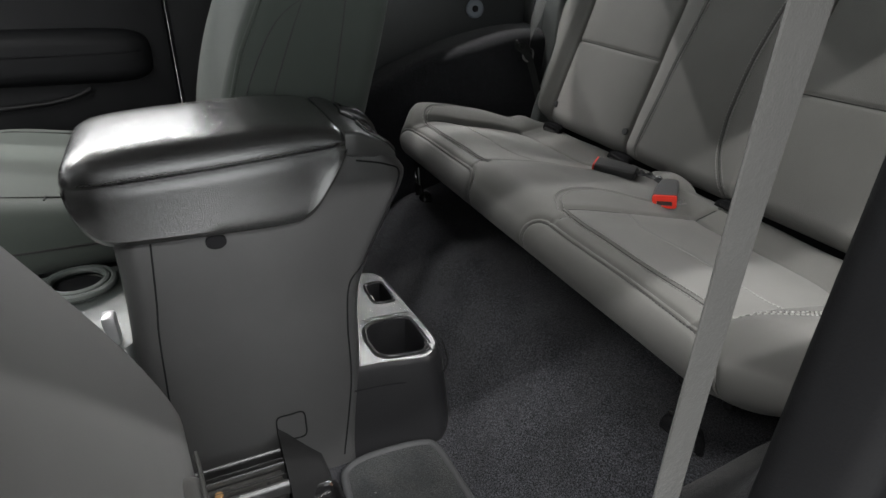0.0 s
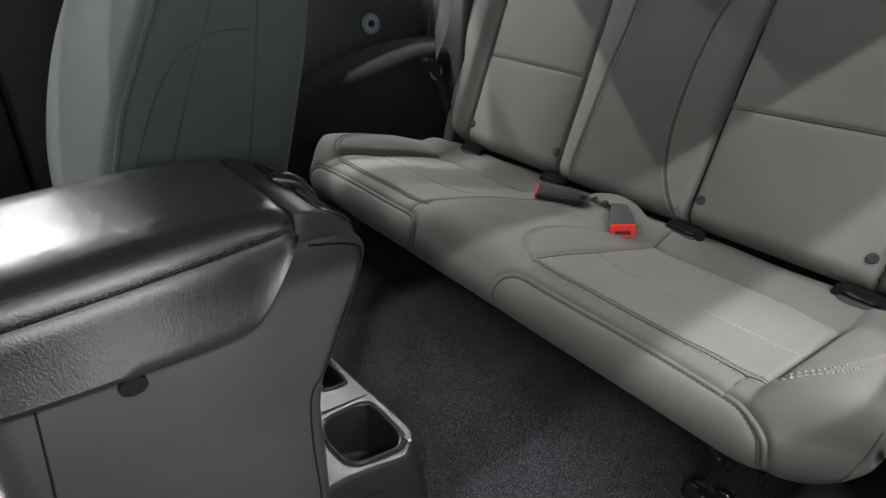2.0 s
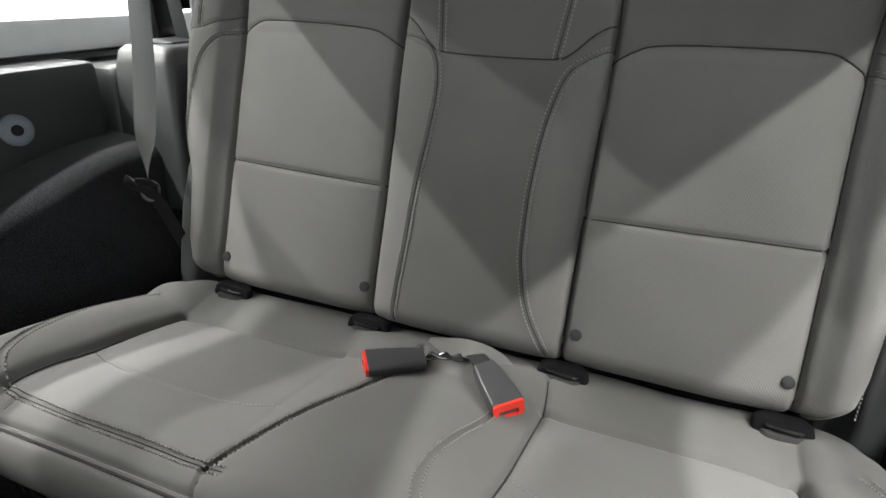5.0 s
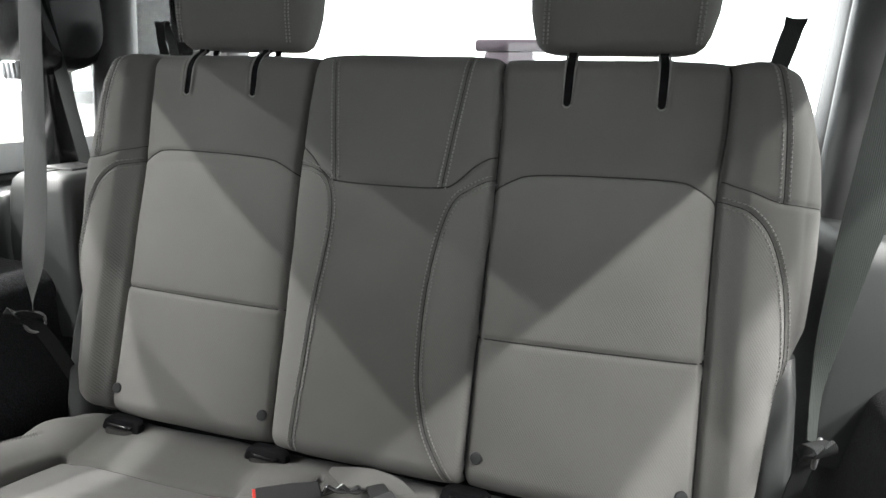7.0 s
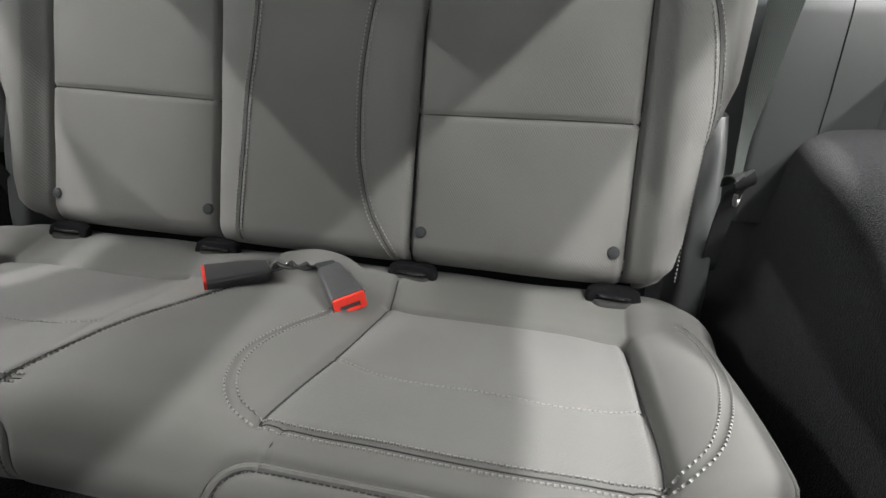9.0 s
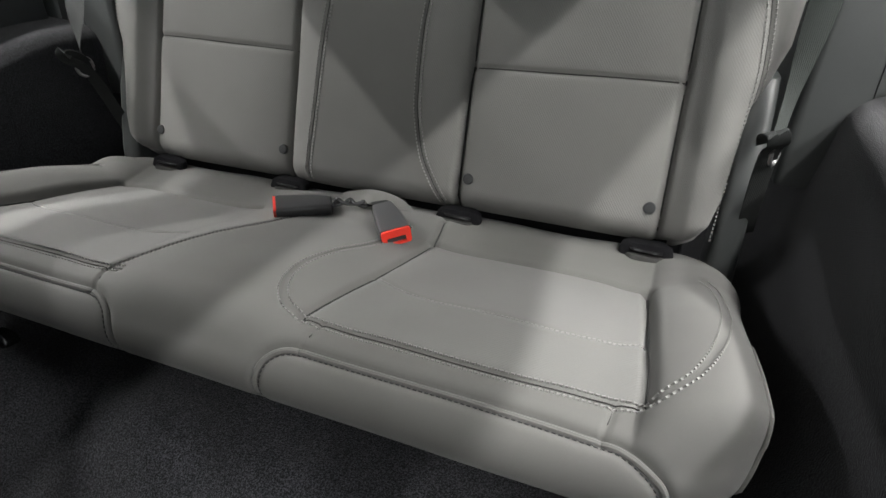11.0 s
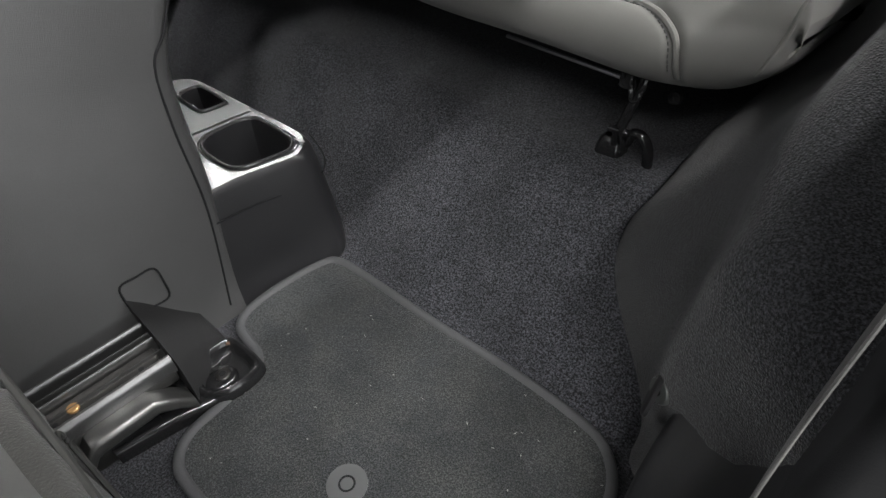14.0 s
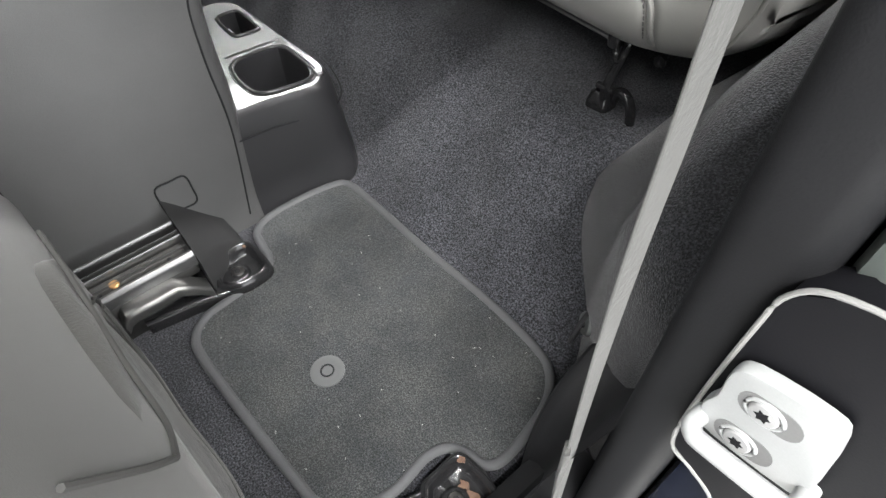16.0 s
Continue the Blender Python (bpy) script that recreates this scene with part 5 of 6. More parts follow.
def seat_rail(x, name_group, dish, cover=True):
    r = thing("seat_rail", "bare steel seat rail with a black end bracket on the carpet", "seat rail", group=name_group)
    # pressed track on a dark riser: bright ridges over near-black channels
    u, h0 = (x + 0.047, 0.040) if cover else (x, 0.0)
    part("riser", box_bm((u - 0.030, -1.60, -0.01), (u + 0.040, -0.93, 0.014 + h0), 0.004), M_rail_dark, r, "dark steel riser under the track")
    part("track", box_bm((u - 0.034, -1.60, 0.012 + h0), (u + 0.044, -0.896, 0.030 + h0), 0.003), M_rail_dark, r, "near-black steel track")
    for a, w, h in ((-0.0250, 0.0030, 0.047), (-0.0090, 0.0016, 0.044), (0.0005, 0.0022, 0.045), (0.0175, 0.0010, 0.040), (0.0375, 0.0046, 0.047)):
        part("ridge", loft_bm([[(u + a + w * q, y, h0 + 0.026 + (h - 0.026) * v) for q, v in ((1.35, 0), (1.1, 0.6), (0.75, 0.9), (0.3, 1.0), (-0.3, 1.0), (-0.75, 0.9), (-1.1, 0.6), (-1.35, 0))] for y in (-1.60, -0.894)]), M_metal, r, "bright steel ridge")
    part("track_plate", box_bm((u + 0.005, -1.60, 0.028 + h0), (u + 0.032, -0.90, 0.0365 + h0), 0.001), M_dark_steel, r, "dull steel slider plate")
    for hy in (-0.92, -1.005):
        part("hole", disc_bm((u + 0.023, hy, 0.0363 + h0), (0, 0, 1), 0.0028, 0.0006, 10), M_rubber, r, "small dark hole")
    part("rivet", disc_bm((u + 0.0180, -0.986, 0.0365 + h0), (0, 0, 1), 0.006, 0.003, 14), M_brass, r, "small brass rivet")
    if cover:
        part("side_bar", loft_bm([[(u + 0.052 + a, y, 0.050 + b + dz) for a, b in rrect(0, 0.008, 0.013, 0.010, 0.006, 4)] for y, dz in ((-1.000, -0.012), (-0.993, -0.002), (-0.985, 0.0), (-0.930, 0.0), (-0.912, -0.014), (-0.896, -0.032))]), M_steel_bar, r, "short bare steel side bar")
    # pressed end bracket: an arm that ends in a rounded dish with a raised rim and a screw boss
    bx, by = dish
    out = [tuple(q) for q in smooth_line([(-0.027, -0.021), (-0.030, 0.0), (-0.031, 0.016), (-0.027, 0.027), (-0.007, 0.031), (0.016, 0.031), (0.027, 0.025), (0.031, 0.007), (0.029, -0.013), (0.018, -0.029), (-0.004, -0.033)], 4, closed=True)]
    loops = [[(bx + a * g, by + b * g, z) for a, b in out] for z, g in ((-0.012, 1.24), (0.010, 1.22), (0.019, 1.16), (0.025, 1.08), (0.027, 1.00), (0.0255, 0.93), (0.019, 0.86), (0.012, 0.80), (0.0095, 0.70), (0.009, 0.05))]
    br = part("end_bracket", loft_bm(loops), M_dmetal, r, "glossy black pressed steel end bracket")
    part("arm", loft_bm([[(bx + a + k, y, 0.002 + b) for a, b in rrect(0, 0.006, 0.030, 0.013, 0.007, 4)] for y, k in ((by - 0.13, -0.022), (by - 0.07, -0.012), (by - 0.027, 0.0))]), M_dmetal, br, "glossy black steel arm")
    part("boss", loft_bm([[(bx + 0.001 + q * math.cos(a), by - 0.004 + q * (1.5 if math.sin(a) < 0 else 1.0) * math.sin(a), z) for a in [2 * math.pi * k / 20 for k in range(20)]] for z, q in ((0.008, 0.0165), (0.0125, 0.0145), (0.0142, 0.012), (0.0144, 0.001))]), M_dmetal, br, "raised black screw boss")
    part("bolt", disc_bm((bx + 0.001, by - 0.004, 0.0140), (0, 0, 1), 0.0085, 0.0032, 16), M_dark_steel, br, "dark steel screw")
    part("bolt_socket", disc_bm((bx + 0.001, by - 0.004, 0.0170), (0, 0, 1), 0.0040, 0.0006, 6), M_rubber, br, "dark star socket")
    for sx, sy, sz, sr in ((0.009, 0.010, 0.0120, 0.0075), (-0.006, 0.012, 0.0120, 0.005), (-0.024, 0.024, 0.0262, 0.0036), (0.018, -0.004, 0.0096, 0.005)) if not cover else ((-0.024, 0.021, 0.0262, 0.002),):
        ragged = [(bx + sx + sr * (1 + 0.35 * math.sin(3 * a + 40 * sr) + 0.2 * math.sin(7 * a)) * math.cos(a), by + sy + sr * (1 + 0.3 * math.sin(2 * a + 9 * sx)) * math.sin(a)) for a in [2 * math.pi * k / 22 for k in range(22)]]
        part("rust_patch", loft_bm([[(a, b, sz - 0.002) for a, b in ragged], [(a, b, sz + 0.0006) for a, b in ragged]]), M_rust, br, "orange rust patch")
    if cover:
        # grained plastic cover that slopes from the console over the rail's end
        rows = []
        for y, k, h in ((-0.893, 0.0, 1.0), (-0.878, -0.018, 0.85), (-0.862, -0.036, 0.66), (-0.846, -0.048, 0.48), (-0.832, -0.056, 0.34), (-0.824, -0.060, 0.05)):
            rows.append([(x - 0.06, y, -0.01), (x - 0.040, y, 0.108 * h), (x + 0.006, y, 0.104 * h), (x + 0.070 + k, y, 0.094 * h), (x + 0.096 + k, y, 0.084 * h), (x + 0.102 + k, y, 0.070 * h), (x + 0.104 + k, y, -0.01)])
        part("rail_cover", loft_bm(rows), M_cover, r, "dark grained plastic rail cover")
    return r


M_cover = material("dark_grained_plastic", (0.011, 0.011, 0.0115), 0.7, spread=0.2, size=20, fine=1300, bump=0.6, depth=0.0008, spec=0.3)
M_rail_dark = material("near_black_steel", (0.010, 0.010, 0.0095), 0.5, metal=0.0, spread=0.3, size=50, bump=0.2)
M_dark_steel = material("dark_steel", (0.06, 0.058, 0.056), 0.40, metal=0.9, spread=0.2, size=80, bump=0.1)
M_steel_bar = material("bare_steel_bar", (0.13, 0.13, 0.127), 0.38, metal=0.9, spread=0.2, size=60, bump=0.1)
M_rust = material("orange_rust", (0.062, 0.033, 0.020), 0.9, spread=0.4, size=200, bump=0.3)
M_brass = material("brass_rivet", (0.55, 0.33, 0.15), 0.4, metal=0.8, bump=0)
seat_rail(0.160, "front seat rails", (0.248, -0.853))
seat_rail(0.640, "front seat rails", (0.656, -0.817), False)

# ---- front seats ----


def front_seat(name, label, cx, tip, y_hinge, rise, round_in, cloth, low=0.0, sink=0.0):
    """A bucket seat; tip: degrees by which its backrest leans back."""
    seat = thing(name, label, "car seat", group="front seats")
    loops = []
    for y, w, z0, z1 in ((-0.02, 0.215, 0.20, 0.36), (-0.06, 0.235, 0.17, 0.385), (-0.20, 0.245, 0.15, 0.40), (-0.36, 0.25, 0.15, 0.42), (-0.48, 0.25, 0.17, 0.435), (-0.54, 0.24, 0.20, 0.425), (-0.57, 0.215, 0.24, 0.38)):
        lp = []
        z0 = max(z0, low)
        z1 -= sink
        for a, b in rrect(0, (z0 + z1) / 2, w, (z1 - z0) / 2, 0.045, 6):
            dip = -0.03 * (1 - min(1, abs(a) / (w * 0.72)) ** 4) if b > (z0 + z1) / 2 else 0
            lp.append((cx + a, y_hinge + y, b + dip + rise))
        loops.append(lp)
    dense = [smooth_line([lp[i] for lp in loops], 4) for i in range(len(loops[0]))]
    part("seat_cushion", loft_bm([[c[k] for c in dense] for k in range(len(dense[0]))]), cloth, seat)
    M = Matrix.Translation((cx, y_hinge, 0.30 + rise)) @ Matrix.Rotation(radians(-tip), 4, "X")
    loops = []
    for z, w, d0, d1 in ((-0.02, 0.20, -0.10, 0.05), (0.0, 0.225, -0.13, 0.075), (0.10, 0.245, -0.15, 0.09), (0.25, 0.25, -0.15, 0.088), (0.40, 0.25, -0.125, 0.08), (0.52, 0.235, -0.09, 0.065), (0.60, 0.20, -0.06, 0.05), (0.63, 0.15, -0.035, 0.035)):
        lp = []
        for a, b in rrect(0, (d0 + d1) / 2, w, (d1 - d0) / 2, 0.04, 6):
            dip = 0.055 * (1 - min(1, abs(a) / (w * 0.70)) ** 4) if b < (d0 + d1) / 2 else 0
            cut = round_in * (max(0, -a - 0.02) / 0.23) ** 2 if b > (d0 + d1) / 2 else 0
            lp.append(tuple(M @ Vector((a, b + dip - cut, z))))
        loops.append(lp)
    dense = [smooth_line([lp[i] for lp in loops], 4) for i in range(len(loops[0]))]
    back = part("backrest", loft_bm([[c[k] for c in dense] for k in range(len(dense[0]))]), cloth, seat)
    # seams on the side faces: curves in depth and height along the backrest
    wide = lambda z: float(np.interp(z, [0, 0.10, 0.25, 0.40, 0.52], [0.225, 0.245, 0.25, 0.25, 0.235]))
    for sx in (-1, 1):
        for line, r, mat in (([(-0.124, 0.04), (-0.122, 0.17), (-0.112, 0.26), (-0.094, 0.32), (-0.060, 0.36), (-0.010, 0.38)], 0.0013, M_thread_dark), ([(-0.090, 0.04), (-0.081, 0.18), (-0.074, 0.28), (-0.060, 0.40), (-0.045, 0.50)], 0.0013, M_thread_dark),
                             ([(0.026, 0.04), (0.020, 0.18), (0.006, 0.32), (-0.006, 0.42), (-0.010, 0.50)], 0.0016, M_thread_dark)) if sx > 0 or not round_in else ():
            fine = smooth_line(line, 6)
            part("seam", tube_bm([M @ Vector((sx * (wide(z) + 0.0003), d, z)) for d, z in fine], r, 6), mat, back, "dark stitched seam")
    if not round_in:
        for sx in (-1, 1):
            pipe = [M @ Vector((sx * (wide(z) - 0.010), np.interp(z, [0.03, 0.10, 0.25, 0.40, 0.52], [-0.128, -0.139, -0.139, -0.114, -0.078]), z)) for z in np.linspace(0.04, 0.52, 30)]
            part("piping", tube_bm(pipe, 0.004, 8), cloth, back, "raised cloth piping along the bolster")
        top = lambda a, y, w: float(np.interp(y, [-0.54, -0.48, -0.36, -0.20, -0.06], [0.425, 0.435, 0.42, 0.40, 0.385])) - sink - 0.03 * (1 - min(1, abs(a) / (w * 0.72)) ** 4) + rise
        across = [(cx + a, y_hinge - 0.375, top(a, -0.375, 0.25) + 0.0006) for a in np.linspace(-0.2, 0.2, 40)]
        part("cushion_seam", tube_bm(across, 0.0018, 6), M_seam, seat, "dark sewn seam across the cushion")
        for sx in (-1, 1):
            along = [(cx + sx * 0.187, y_hinge + y, top(0.187, y, 0.25) + 0.0006) for y in np.linspace(-0.5, -0.08, 30)]
            part("cushion_seam", tube_bm(along, 0.0018, 6), M_seam, seat, "dark sewn seam along the bolster")
            edge = [(cx + sx * 0.2505, y_hinge + y, 0.325) for y in np.linspace(-0.48, -0.20, 20)]
            part("cushion_seam", tube_bm(edge, 0.0018, 6), M_seam, seat, "dark sewn seam along the cushion side")
    part("headrest", loft_bm([[tuple(M @ Vector((a, b, z))) for a, b in rrect(0, -0.01, w, d, d * 0.8, 6)] for z, w, d in ((0.66, 0.10, 0.03), (0.68, 0.125, 0.048), (0.78, 0.13, 0.05), (0.86, 0.12, 0.042), (0.88, 0.09, 0.025))]), cloth, seat)
    for sx in (-0.06, 0.06):
        part("post", tube_bm([tuple(M @ Vector((sx, 0, 0.58))), tuple(M @ Vector((sx, -0.005, 0.70)))], 0.006, 8), M_dmetal, seat)
    part("base", box_bm((cx - 0.2, y_hinge - 0.5, 0.02), (cx + 0.2, y_hinge - 0.05, max(0.17, low + rise + 0.01)), 0.02), M_plastic, seat, "black plastic seat base")
    return seat


front_seat("driver_seat", "grey-green cloth front seat standing upright", -0.37, 17, -0.785, 0.02, 0.0, M_drv, 0.25, 0.055)
front_seat("passenger_seat", "grey cloth front seat with its backrest tipped forward", 0.435, -26, -1.040, -0.06, 0.075, M_front)

def seat_valance():
    """Soft cloth flap that hangs from the tipped seat's back."""
    seat = bpy.data.objects["passenger_seat"]
    edge = smooth_line([(0.36, 0.262), (0.328, 0.232), (0.333, 0.182), (0.368, 0.108), (0.445, 0.066), (0.515, 0.034), (0.60, 0.026), (0.69, 0.03), (0.70, 0.10), (0.70, 0.24), (0.69, 0.30), (0.42, 0.30)], 6, closed=True)
    cx, cz = 0.50, 0.15
    rings = []
    for g, y in ((0.97, -1.015), (1.0, -1.005), (1.0, -0.996), (0.985, -0.989), (0.95, -0.985), (0.86, -0.983), (0.79, -0.985), (0.765, -0.990), (0.74, -0.985), (0.3, -0.984)):
        rings.append([(cx + (x - cx) * g , y - 0.012 * max(0.0, (0.5 - x) / 0.2) ** 2 + 0.002 * math.sin(x * 50 + z * 30), cz + (z - cz) * g) for x, z in edge])
    flap = part("back_valance", loft_bm(rings), M_fuzz, seat, "soft napped grey cloth flap with a sewn edge")
    part("valance_seam", tube_bm([(cx + (x - cx) * 0.765, -0.9895, cz + (z - cz) * 0.765) for x, z in edge], 0.002, 6, closed=True), M_seam, flap, "dark sewn seam")


def seat_back_seams():
    seat = bpy.data.objects["passenger_seat"]
    for pts in ([(0.36, -0.990, 0.297), (0.40, -0.9865, 0.294), (0.446, -0.984, 0.291), (0.505, -0.9815, 0.286), (0.554, -0.9785, 0.275), (0.593, -0.979, 0.296)], [(0.593, -0.979, 0.296), (0.604, -0.987, 0.322), (0.613, -0.996, 0.349), (0.625, -1.007, 0.385)]):
        part("back_seam", tube_bm(smooth_line(pts, 6), 0.0022, 6), M_seam, seat, "dark sewn seam on the seat back")


# flap colour carries the same painted shade as the seat cloth
M_fuzz = material("napped_grey_cloth", (0.029, 0.0288, 0.0272), 0.95, spread=0.2, size=30, fine=700, bump=0.6, depth=0.0015, sheen=0.12, spec=0.1)
seat_valance()
seat_back_seams()

# ---- far door ----


def far_door():
    d = thing("door_left", "black moulded front door panel with armrest, closed", "door", kind="structure")
    part("panel", box_bm((-0.86, -1.95, 0.0), (-0.755, -0.931, 0.695), 0.02), M_pillar, d)
    part("armrest", loft_bm([[(x, y, z) for x, z in rrect(-0.745 + w / 2 - 0.024, 0.512, w, h, min(w, h) * 0.9, 7)] for y, w, h in ((-1.95, 0.034, 0.058), (-1.4, 0.038, 0.06), (-1.08, 0.038, 0.06), (-1.03, 0.036, 0.057), (-1.0, 0.030, 0.050), (-0.985, 0.022, 0.040), (-0.978, 0.012, 0.02))]), M_pillar, d, "black padded armrest")
    part("pocket_lip", tube_bm(smooth_line([(-0.742, -1.6, 0.40), (-0.742, -1.3, 0.406), (-0.742, -1.18, 0.418), (-0.742, -1.12, 0.44)], 8), 0.006, 8), M_pillar, d, "rounded lip of the door pocket")
    part("crease", tube_bm([(-0.7135, -1.95, 0.515), (-0.7105, -1.4, 0.518), (-0.7115, -1.05, 0.522), (-0.722, -1.0, 0.524)], 0.0022, 8), M_rubber, d)
    part("belt_rail", box_bm((-0.87, -1.95, 0.69), (-0.80, -0.935, 0.712), 0.008), M_rubber, d, "black rubber window seal")
    return d


far_door()

# ---- near door opening ----


def near_side():
    tagged(part("sill_right", loft_bm([[(x, y, z) for x, z in [(0.668, -0.02), (0.678, 0.03), (0.70, 0.055), (0.77, 0.06), (0.80, 0.05), (0.82, 0.01), (0.82, -0.12), (0.668, -0.12)]] for y in (-2.0, -1.2, -0.78, -0.70)]), M_pillar), "black plastic door sill trim", "sill", kind="structure")
    loops = []
    for z, x0, y0, y1 in ((-0.05, 0.735, -0.752, -0.60), (0.10, 0.735, -0.752, -0.60), (0.30, 0.733, -0.750, -0.60), (0.50, 0.730, -0.747, -0.60), (0.70, 0.728, -0.744, -0.60), (1.2, 0.735, -0.74, -0.60)):
        loops.append([(x, y, z) for x, y in rrect((x0 + 0.775) / 2, (y0 + y1) / 2, (0.775 - x0) / 2, (y1 - y0) / 2, 0.014, 5)])
    tagged(part("pillar_b_right", loft_bm(loops), M_pillar), "black plastic door pillar trim", "pillar", kind="structure")
    tagged(part("pillar_b_outer", box_bm((0.777, -0.742, -0.3), (0.92, -0.60, 0.40), 0.01), M_body), "glossy dark blue painted door pillar", "pillar", kind="structure")
    tagged(part("pillar_b_upper", box_bm((0.777, -0.742, 0.402), (0.92, -0.60, 1.2), 0.01), M_paint_grey), "grey-green painted upper door pillar", "pillar", kind="structure")
    # lower pillar cover: a rolled lip on the carpet, hollow towards the pillar
    lip = smooth_line([(0.672, -0.735, -0.01), (0.664, -0.716, 0.055), (0.660, -0.692, 0.098), (0.659, -0.657, 0.122), (0.660, -0.62, 0.137), (0.666, -0.575, 0.150), (0.684, -0.54, 0.165), (0.73, -0.525, 0.18)], 5)
    out = smooth_line([(0.705, -0.815, -0.01), (0.706, -0.800, 0.05), (0.712, -0.785, 0.11), (0.722, -0.770, 0.17), (0.732, -0.758, 0.22), (0.742, -0.735, 0.26), (0.755, -0.69, 0.28), (0.775, -0.64, 0.29)], 5)
    rows = []
    for f, dx, dz in ((0.0, 0.01, -0.012), (0.0, 0.0, 0.0), (0.03, -0.004, 0.007), (0.10, -0.003, 0.011), (0.17, 0.004, 0.007), (0.26, 0.014, -0.004), (0.42, 0.020, -0.012), (0.62, 0.017, -0.012), (0.82, 0.008, -0.006), (1.0, 0.0, 0.0)):
        rows.append([(a[0] + (b[0] - a[0]) * f + dx, a[1] + (b[1] - a[1]) * f, a[2] + (b[2] - a[2]) * f + dz) for a, b in zip(lip, out)])
    tagged(grid_mesh("trim_pillar_foot", np.array(rows), M_pillar), "black plastic pillar foot cover with a rolled lip", "trim", kind="structure")
    # pad behind the striker with a rubber edge
    ring = [(0.770, 0.300), (0.7665, 0.345), (0.7665, 0.42), (0.769, 0.448), (0.785, 0.462), (0.83, 0.468), (0.915, 0.468), (0.915, 0.255), (0.83, 0.262), (0.81, 0.270), (0.800, 0.284), (0.785, 0.292)]
    clip_at, clip_n = np.array((0.640, -0.639, 0.142)), np.array((-0.55, -0.81, 0.20))
    clip = part("trim_clip", disc_bm(tuple(clip_at - clip_n * 0.004), tuple(clip_n), 0.0125, 0.0075, 24), M_trim)
    tagged(clip, "round black plastic clip in the side carpet", "clip", kind="structure")
    part("clip_head", disc_bm(tuple(clip_at + clip_n * 0.003), tuple(clip_n), 0.0042, 0.0025, 14), M_dmetal, clip, "glossy black clip head")
    tagged(part("trim_striker_pad", loft_bm([[(x, y, z) for x, z in ring] for y in (-0.735, -0.7555, -0.7565)]), M_pad), "black pad behind the door striker", "trim", kind="structure")
    tagged(part("trim_door_seal", tube_bm(smooth_line([(x, -0.7565, z) for x, z in ring], 5, closed=True), 0.0013, 8, closed=True), M_edge), "thin grey rubber edge round the striker pad", "seal", kind="structure")
    st = thing("door_striker", "white painted steel door striker with two star screws", "door striker")
    Q = Matrix.Translation((0.796, -0.7615, 0.380)) @ Matrix.Rotation(radians(-8), 4, "Y") @ Matrix.Rotation(radians(90), 4, "X") @ Matrix.Scale(0.66, 4)
    rim = [(-0.030, -0.042), (-0.040, -0.034), (-0.043, -0.014), (-0.036, 0.006), (-0.034, 0.034), (-0.022, 0.047), (0.022, 0.049), (0.035, 0.036), (0.037, -0.028), (0.028, -0.042)]
    rim = [tuple(p) for p in smooth_line(rim, 3, closed=True)]
    loops = [[tuple(Q @ Vector((a * g, b_ * g, h))) for a, b_ in rim] for h, g in ((-0.004, 1.0), (0.004, 1.0), (0.0062, 0.97), (0.0066, 0.93))]
    part("plate", loft_bm(loops), M_striker, st, "white painted plate")
    bar = smooth_line([(-0.040, -0.029, 0.0), (-0.041, -0.029, 0.015), (-0.036, -0.029, 0.022), (-0.026, -0.029, 0.024), (0.026, -0.029, 0.024), (0.034, -0.029, 0.022), (0.037, -0.029, 0.015), (0.036, -0.029, 0.0)], 5)
    part("loop", tube_bm([tuple(Q @ Vector(v)) for v in bar], 0.0048, 12), M_striker, st, "white striker bar")
    nrm = Q.to_3x3() @ Vector((0, 0, 1))
    qm = Q.to_3x3()
    for b_, cx_ in ((-0.024, -0.012), (0.020, -0.006)):
        part("slot", loft_bm([[tuple(Q @ Vector((a, c_, h))) for a, c_ in rrect(cx_ + 0.003, b_, 0.021, 0.0125, 0.012, 5)] for h in (0.0060, 0.0070)]), M_recess, st, "shaded oval seat round a screw")
        c0 = Q @ Vector((cx_, b_, 0.0062))
        part("washer", tube_bm([tuple(c0 + qm @ Vector((0.0125 * math.cos(a), 0.0105 * math.sin(a), 0.001))) for a in [2 * math.pi * k / 24 for k in range(24)]], 0.0011, 8, closed=True), M_striker, st, "white washer rim")
        sc = part("screw", disc_bm(c0, nrm, 0.0066, 0.0028, 24), M_screw, st, "pale painted screw head")
        star = [((0.0062 if k % 2 == 0 else 0.0038) * math.cos(k * math.pi / 6), (0.0062 if k % 2 == 0 else 0.0038) * math.sin(k * math.pi / 6)) for k in range(12)]
        part("star_recess", loft_bm([[tuple(c0 + nrm.normalized() * 0.0027 + qm @ Vector((u, v, 0.0))) for u, v in star], [tuple(c0 + nrm.normalized() * 0.0031 + qm @ Vector((u * 0.8, v * 0.8, 0.0))) for u, v in star]]), M_felt, sc, "dark star recess")
    belt = thing("front_seat_belt", "worn grey seat belt hanging beside the door pillar, coloured pale as if lit", "seat belt")
    pts = smooth_line([(0.733, -0.772, 0.075), (0.727, -0.768, 0.15), (0.7195, -0.765, 0.25), (0.7145, -0.764, 0.34), (0.712, -0.765, 0.42), (0.711, -0.766, 0.50), (0.708, -0.765, 0.60), (0.70, -0.755, 0.72), (0.69, -0.735, 0.90), (0.685, -0.72, 1.05), (0.69, -0.70, 1.16)], 6)
    n = len(pts)
    part("webbing", ribbon_bm(pts, (0, -1, 0), [0.011 + 0.007 * float(sstep(0.05, 0.42, i / n)) + 0.014 * float(sstep(0.6, 0.85, i / n)) for i in range(n)], 0.0016), M_beltfront, belt, "grey ribbed webbing with light put into its tone and a frayed lower end")
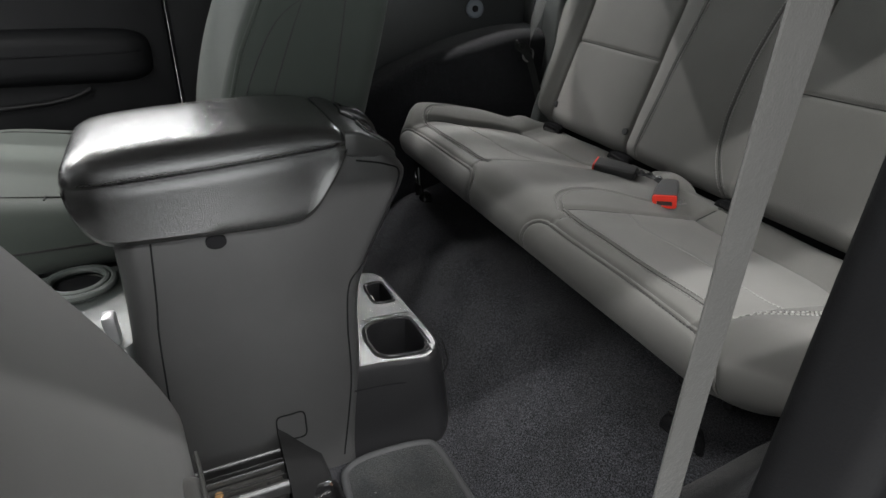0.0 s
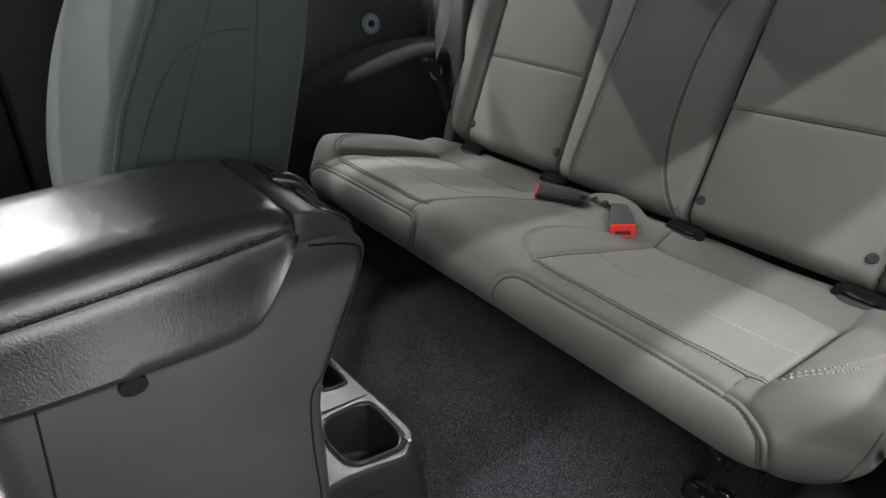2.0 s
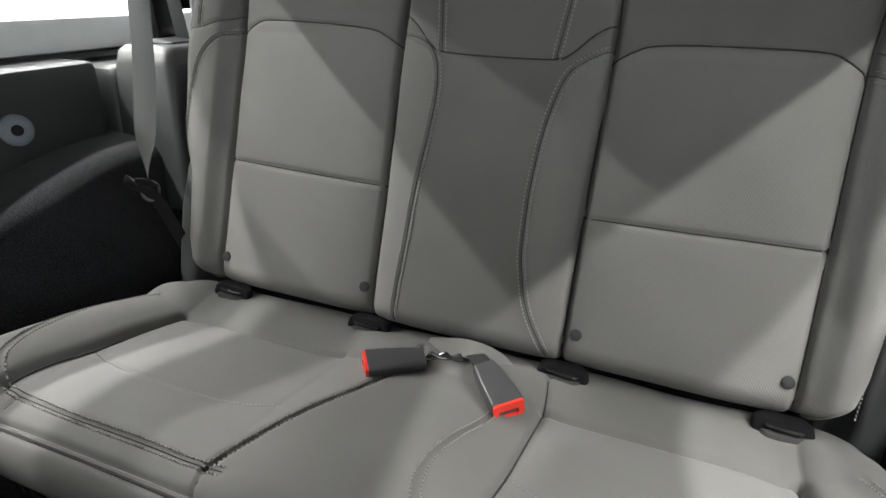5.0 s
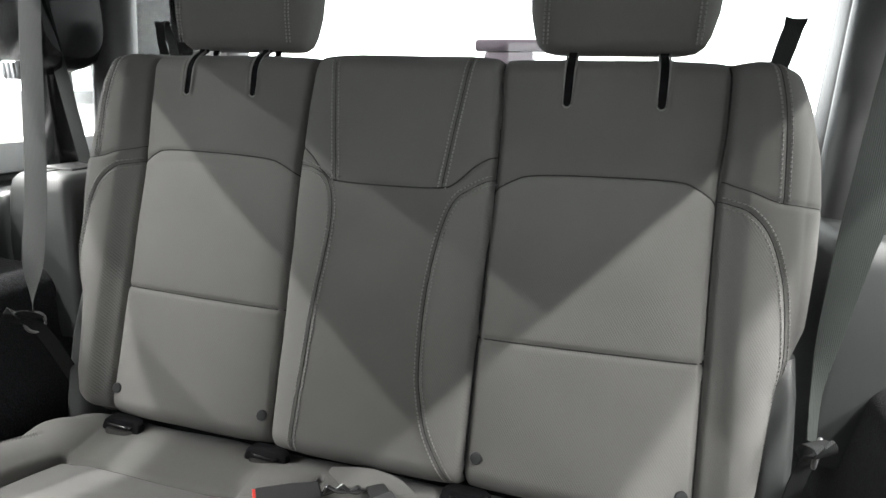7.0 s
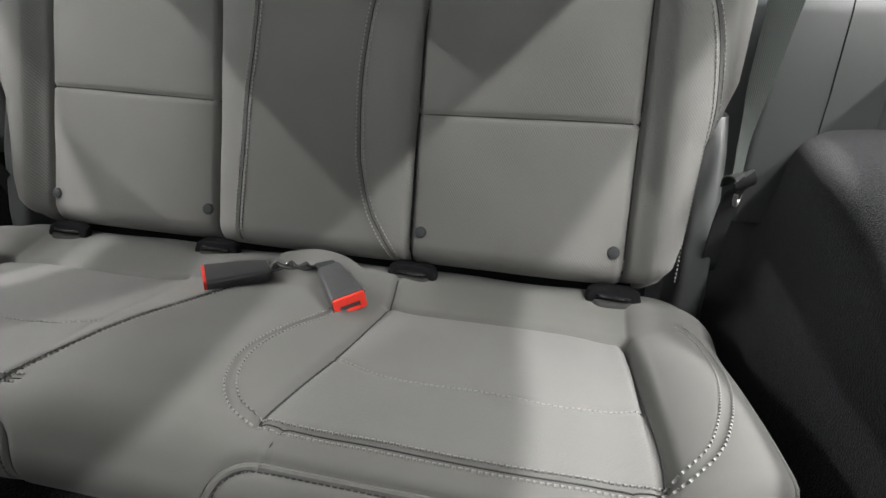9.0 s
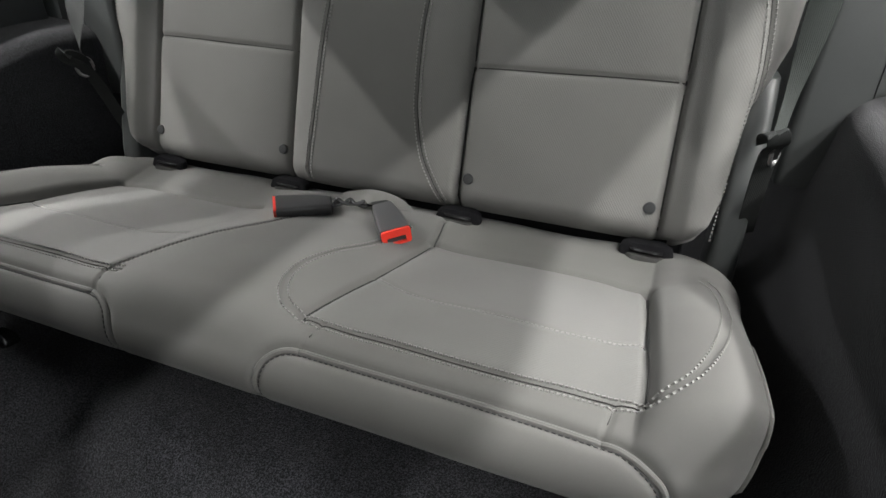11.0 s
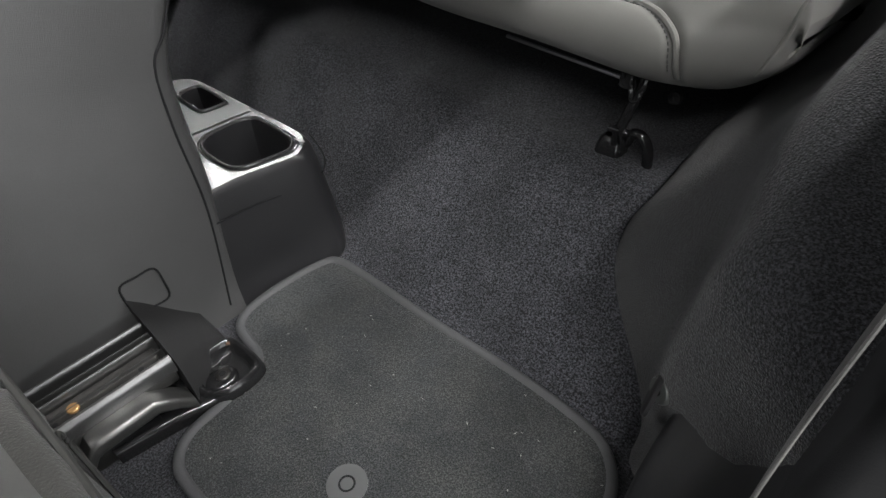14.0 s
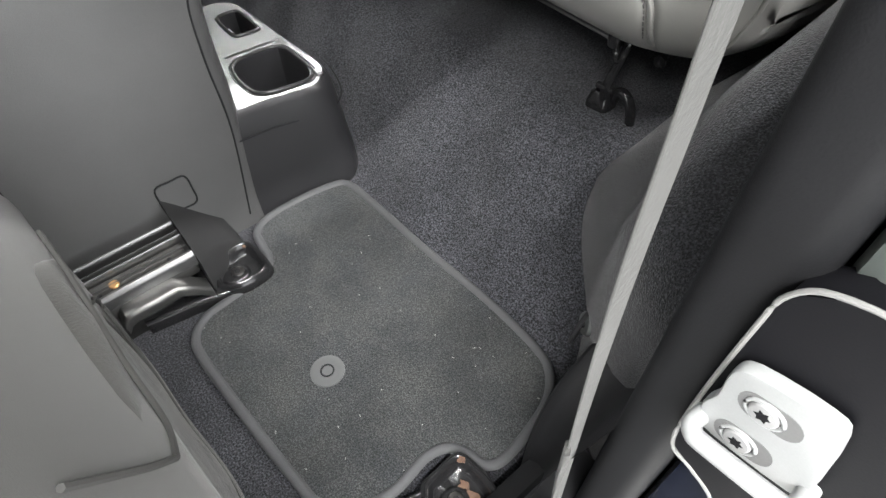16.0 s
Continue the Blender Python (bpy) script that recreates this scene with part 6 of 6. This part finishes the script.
    part("sewn_end", ribbon_bm(smooth_line([(0.722, -0.772, 0.215), (0.727, -0.776, 0.155), (0.735, -0.780, 0.095), (0.738, -0.782, 0.06)], 5), (0.8, -1, 0), 0.012, 0.0035), M_beltfront, belt, "folded and sewn belt end")
    part("anchor_tab", box_bm((0.728, -0.80, 0.02), (0.742, -0.765, 0.085), 0.004), M_dmetal, belt, "black steel belt anchor")


M_recess = material("shaded_grey_paint", (0.10, 0.10, 0.10), 0.5, spread=0.1, bump=0.05)
M_screw = material("pale_grey_screw", (0.26, 0.26, 0.26), 0.35, metal=0.3, spread=0.1, bump=0.05)
near_side()
cap = thing("carpet_plug", "round black carpet fixing on the side carpet", "fixing")
part("button", disc_bm((0.637, -0.638, 0.133), (-1, -0.2, 0.1), 0.022, 0.005, 26), M_rubber, cap)
brake = thing("brake_light", "grey third brake light housing behind the rear window", "brake light")
M_brake = material("mauve_grey_plastic", (0.16, 0.13, 0.155), 0.4, spread=0.1, bump=0.05)
part("lens", box_bm((-0.105, 1.10, 1.00), (0.105, 1.15, 1.035), 0.008), M_brake, brake)
part("neck", box_bm((-0.075, 1.10, 0.74), (0.075, 1.15, 1.0), 0.01), M_brake, brake)
part("mount", box_bm((-0.075, 1.018, 0.70), (0.075, 1.12, 0.76), 0.01), M_brake, brake)

hump = thing("buckle_sleeve", "grey cloth sleeve arched behind the belt buckles", "belt sleeve")
part("sleeve", ribbon_bm(smooth_line([(-0.045, -0.035, 0.328), (-0.02, -0.042, 0.339), (0.022, -0.045, 0.349), (0.06, -0.045, 0.344), (0.085, -0.05, 0.333), (0.10, -0.06, 0.322)], 6), (0, 1, 0.35), 0.034, 0.003), M_cloth, hump)

# belt turning bracket on the far roll bar
guide = thing("belt_guide", "glossy black belt guide cover with a pale grey clip", "belt guide")
loops = []
for x, g in ((-0.800, 0.85), (-0.785, 1.0), (-0.73, 1.0), (-0.70, 0.97), (-0.665, 0.90), (-0.650, 0.75)):
    loops.append([(x, 0.20 + a * g, 1.02 + b * g) for a, b in rrect(0, 0, 0.085, 0.125, 0.075, 8)])
cover = part("cover", loft_bm(loops), M_dmetal, guide)
part("clip", box_bm((-0.722, 0.105, 0.885), (-0.688, 0.13, 0.918), 0.004), M_silver, guide, "pale grey ribbed clip")
for k in range(3):
    part("clip_rib", box_bm((-0.717 + 0.011 * k, 0.101, 0.888), (-0.712 + 0.011 * k, 0.106, 0.914), 0.001), M_silver, guide)

# ---- outside the far window ----
tagged(part("backdrop_low_wall", box_bm((-6.5, 1.5, GROUND), (-6.0, 9.0, 0.56), 0.02), M_white), "low white wall outside the window", "wall", kind="structure")


def outside_post(y):
    p = thing("fence_post", "thin grey post on a low white wall outside", "post", group="posts on the low wall")
    part("shaft", tube_bm([(-6.1, y, 0.555), (-6.1, y + 0.02, 1.0)], 0.012, 8), M_post, p)
    for d in (-0.07, 0.07):
        part("arm", tube_bm([(-6.1, y + 0.02, 0.97), (-6.1, y + 0.02 + d, 1.06)], 0.008, 6), M_post, p)
    return p


M_post = material("weathered_grey_metal", (0.35, 0.35, 0.34), 0.6, spread=0.1, bump=0.05)
M_blue = material("bright_blue_plastic", (0.05, 0.25, 0.65), 0.5, spread=0.05, bump=0.05)
for py in (3.25, 3.56, 3.90, 4.27, 4.68, 5.10):
    outside_post(py)
crate = thing("blue_crate", "bright blue plastic crate on the low wall outside", "crate")
part("body", box_bm((-6.4, 3.08, 0.558), (-6.1, 3.40, 0.68), 0.01), M_blue, crate)
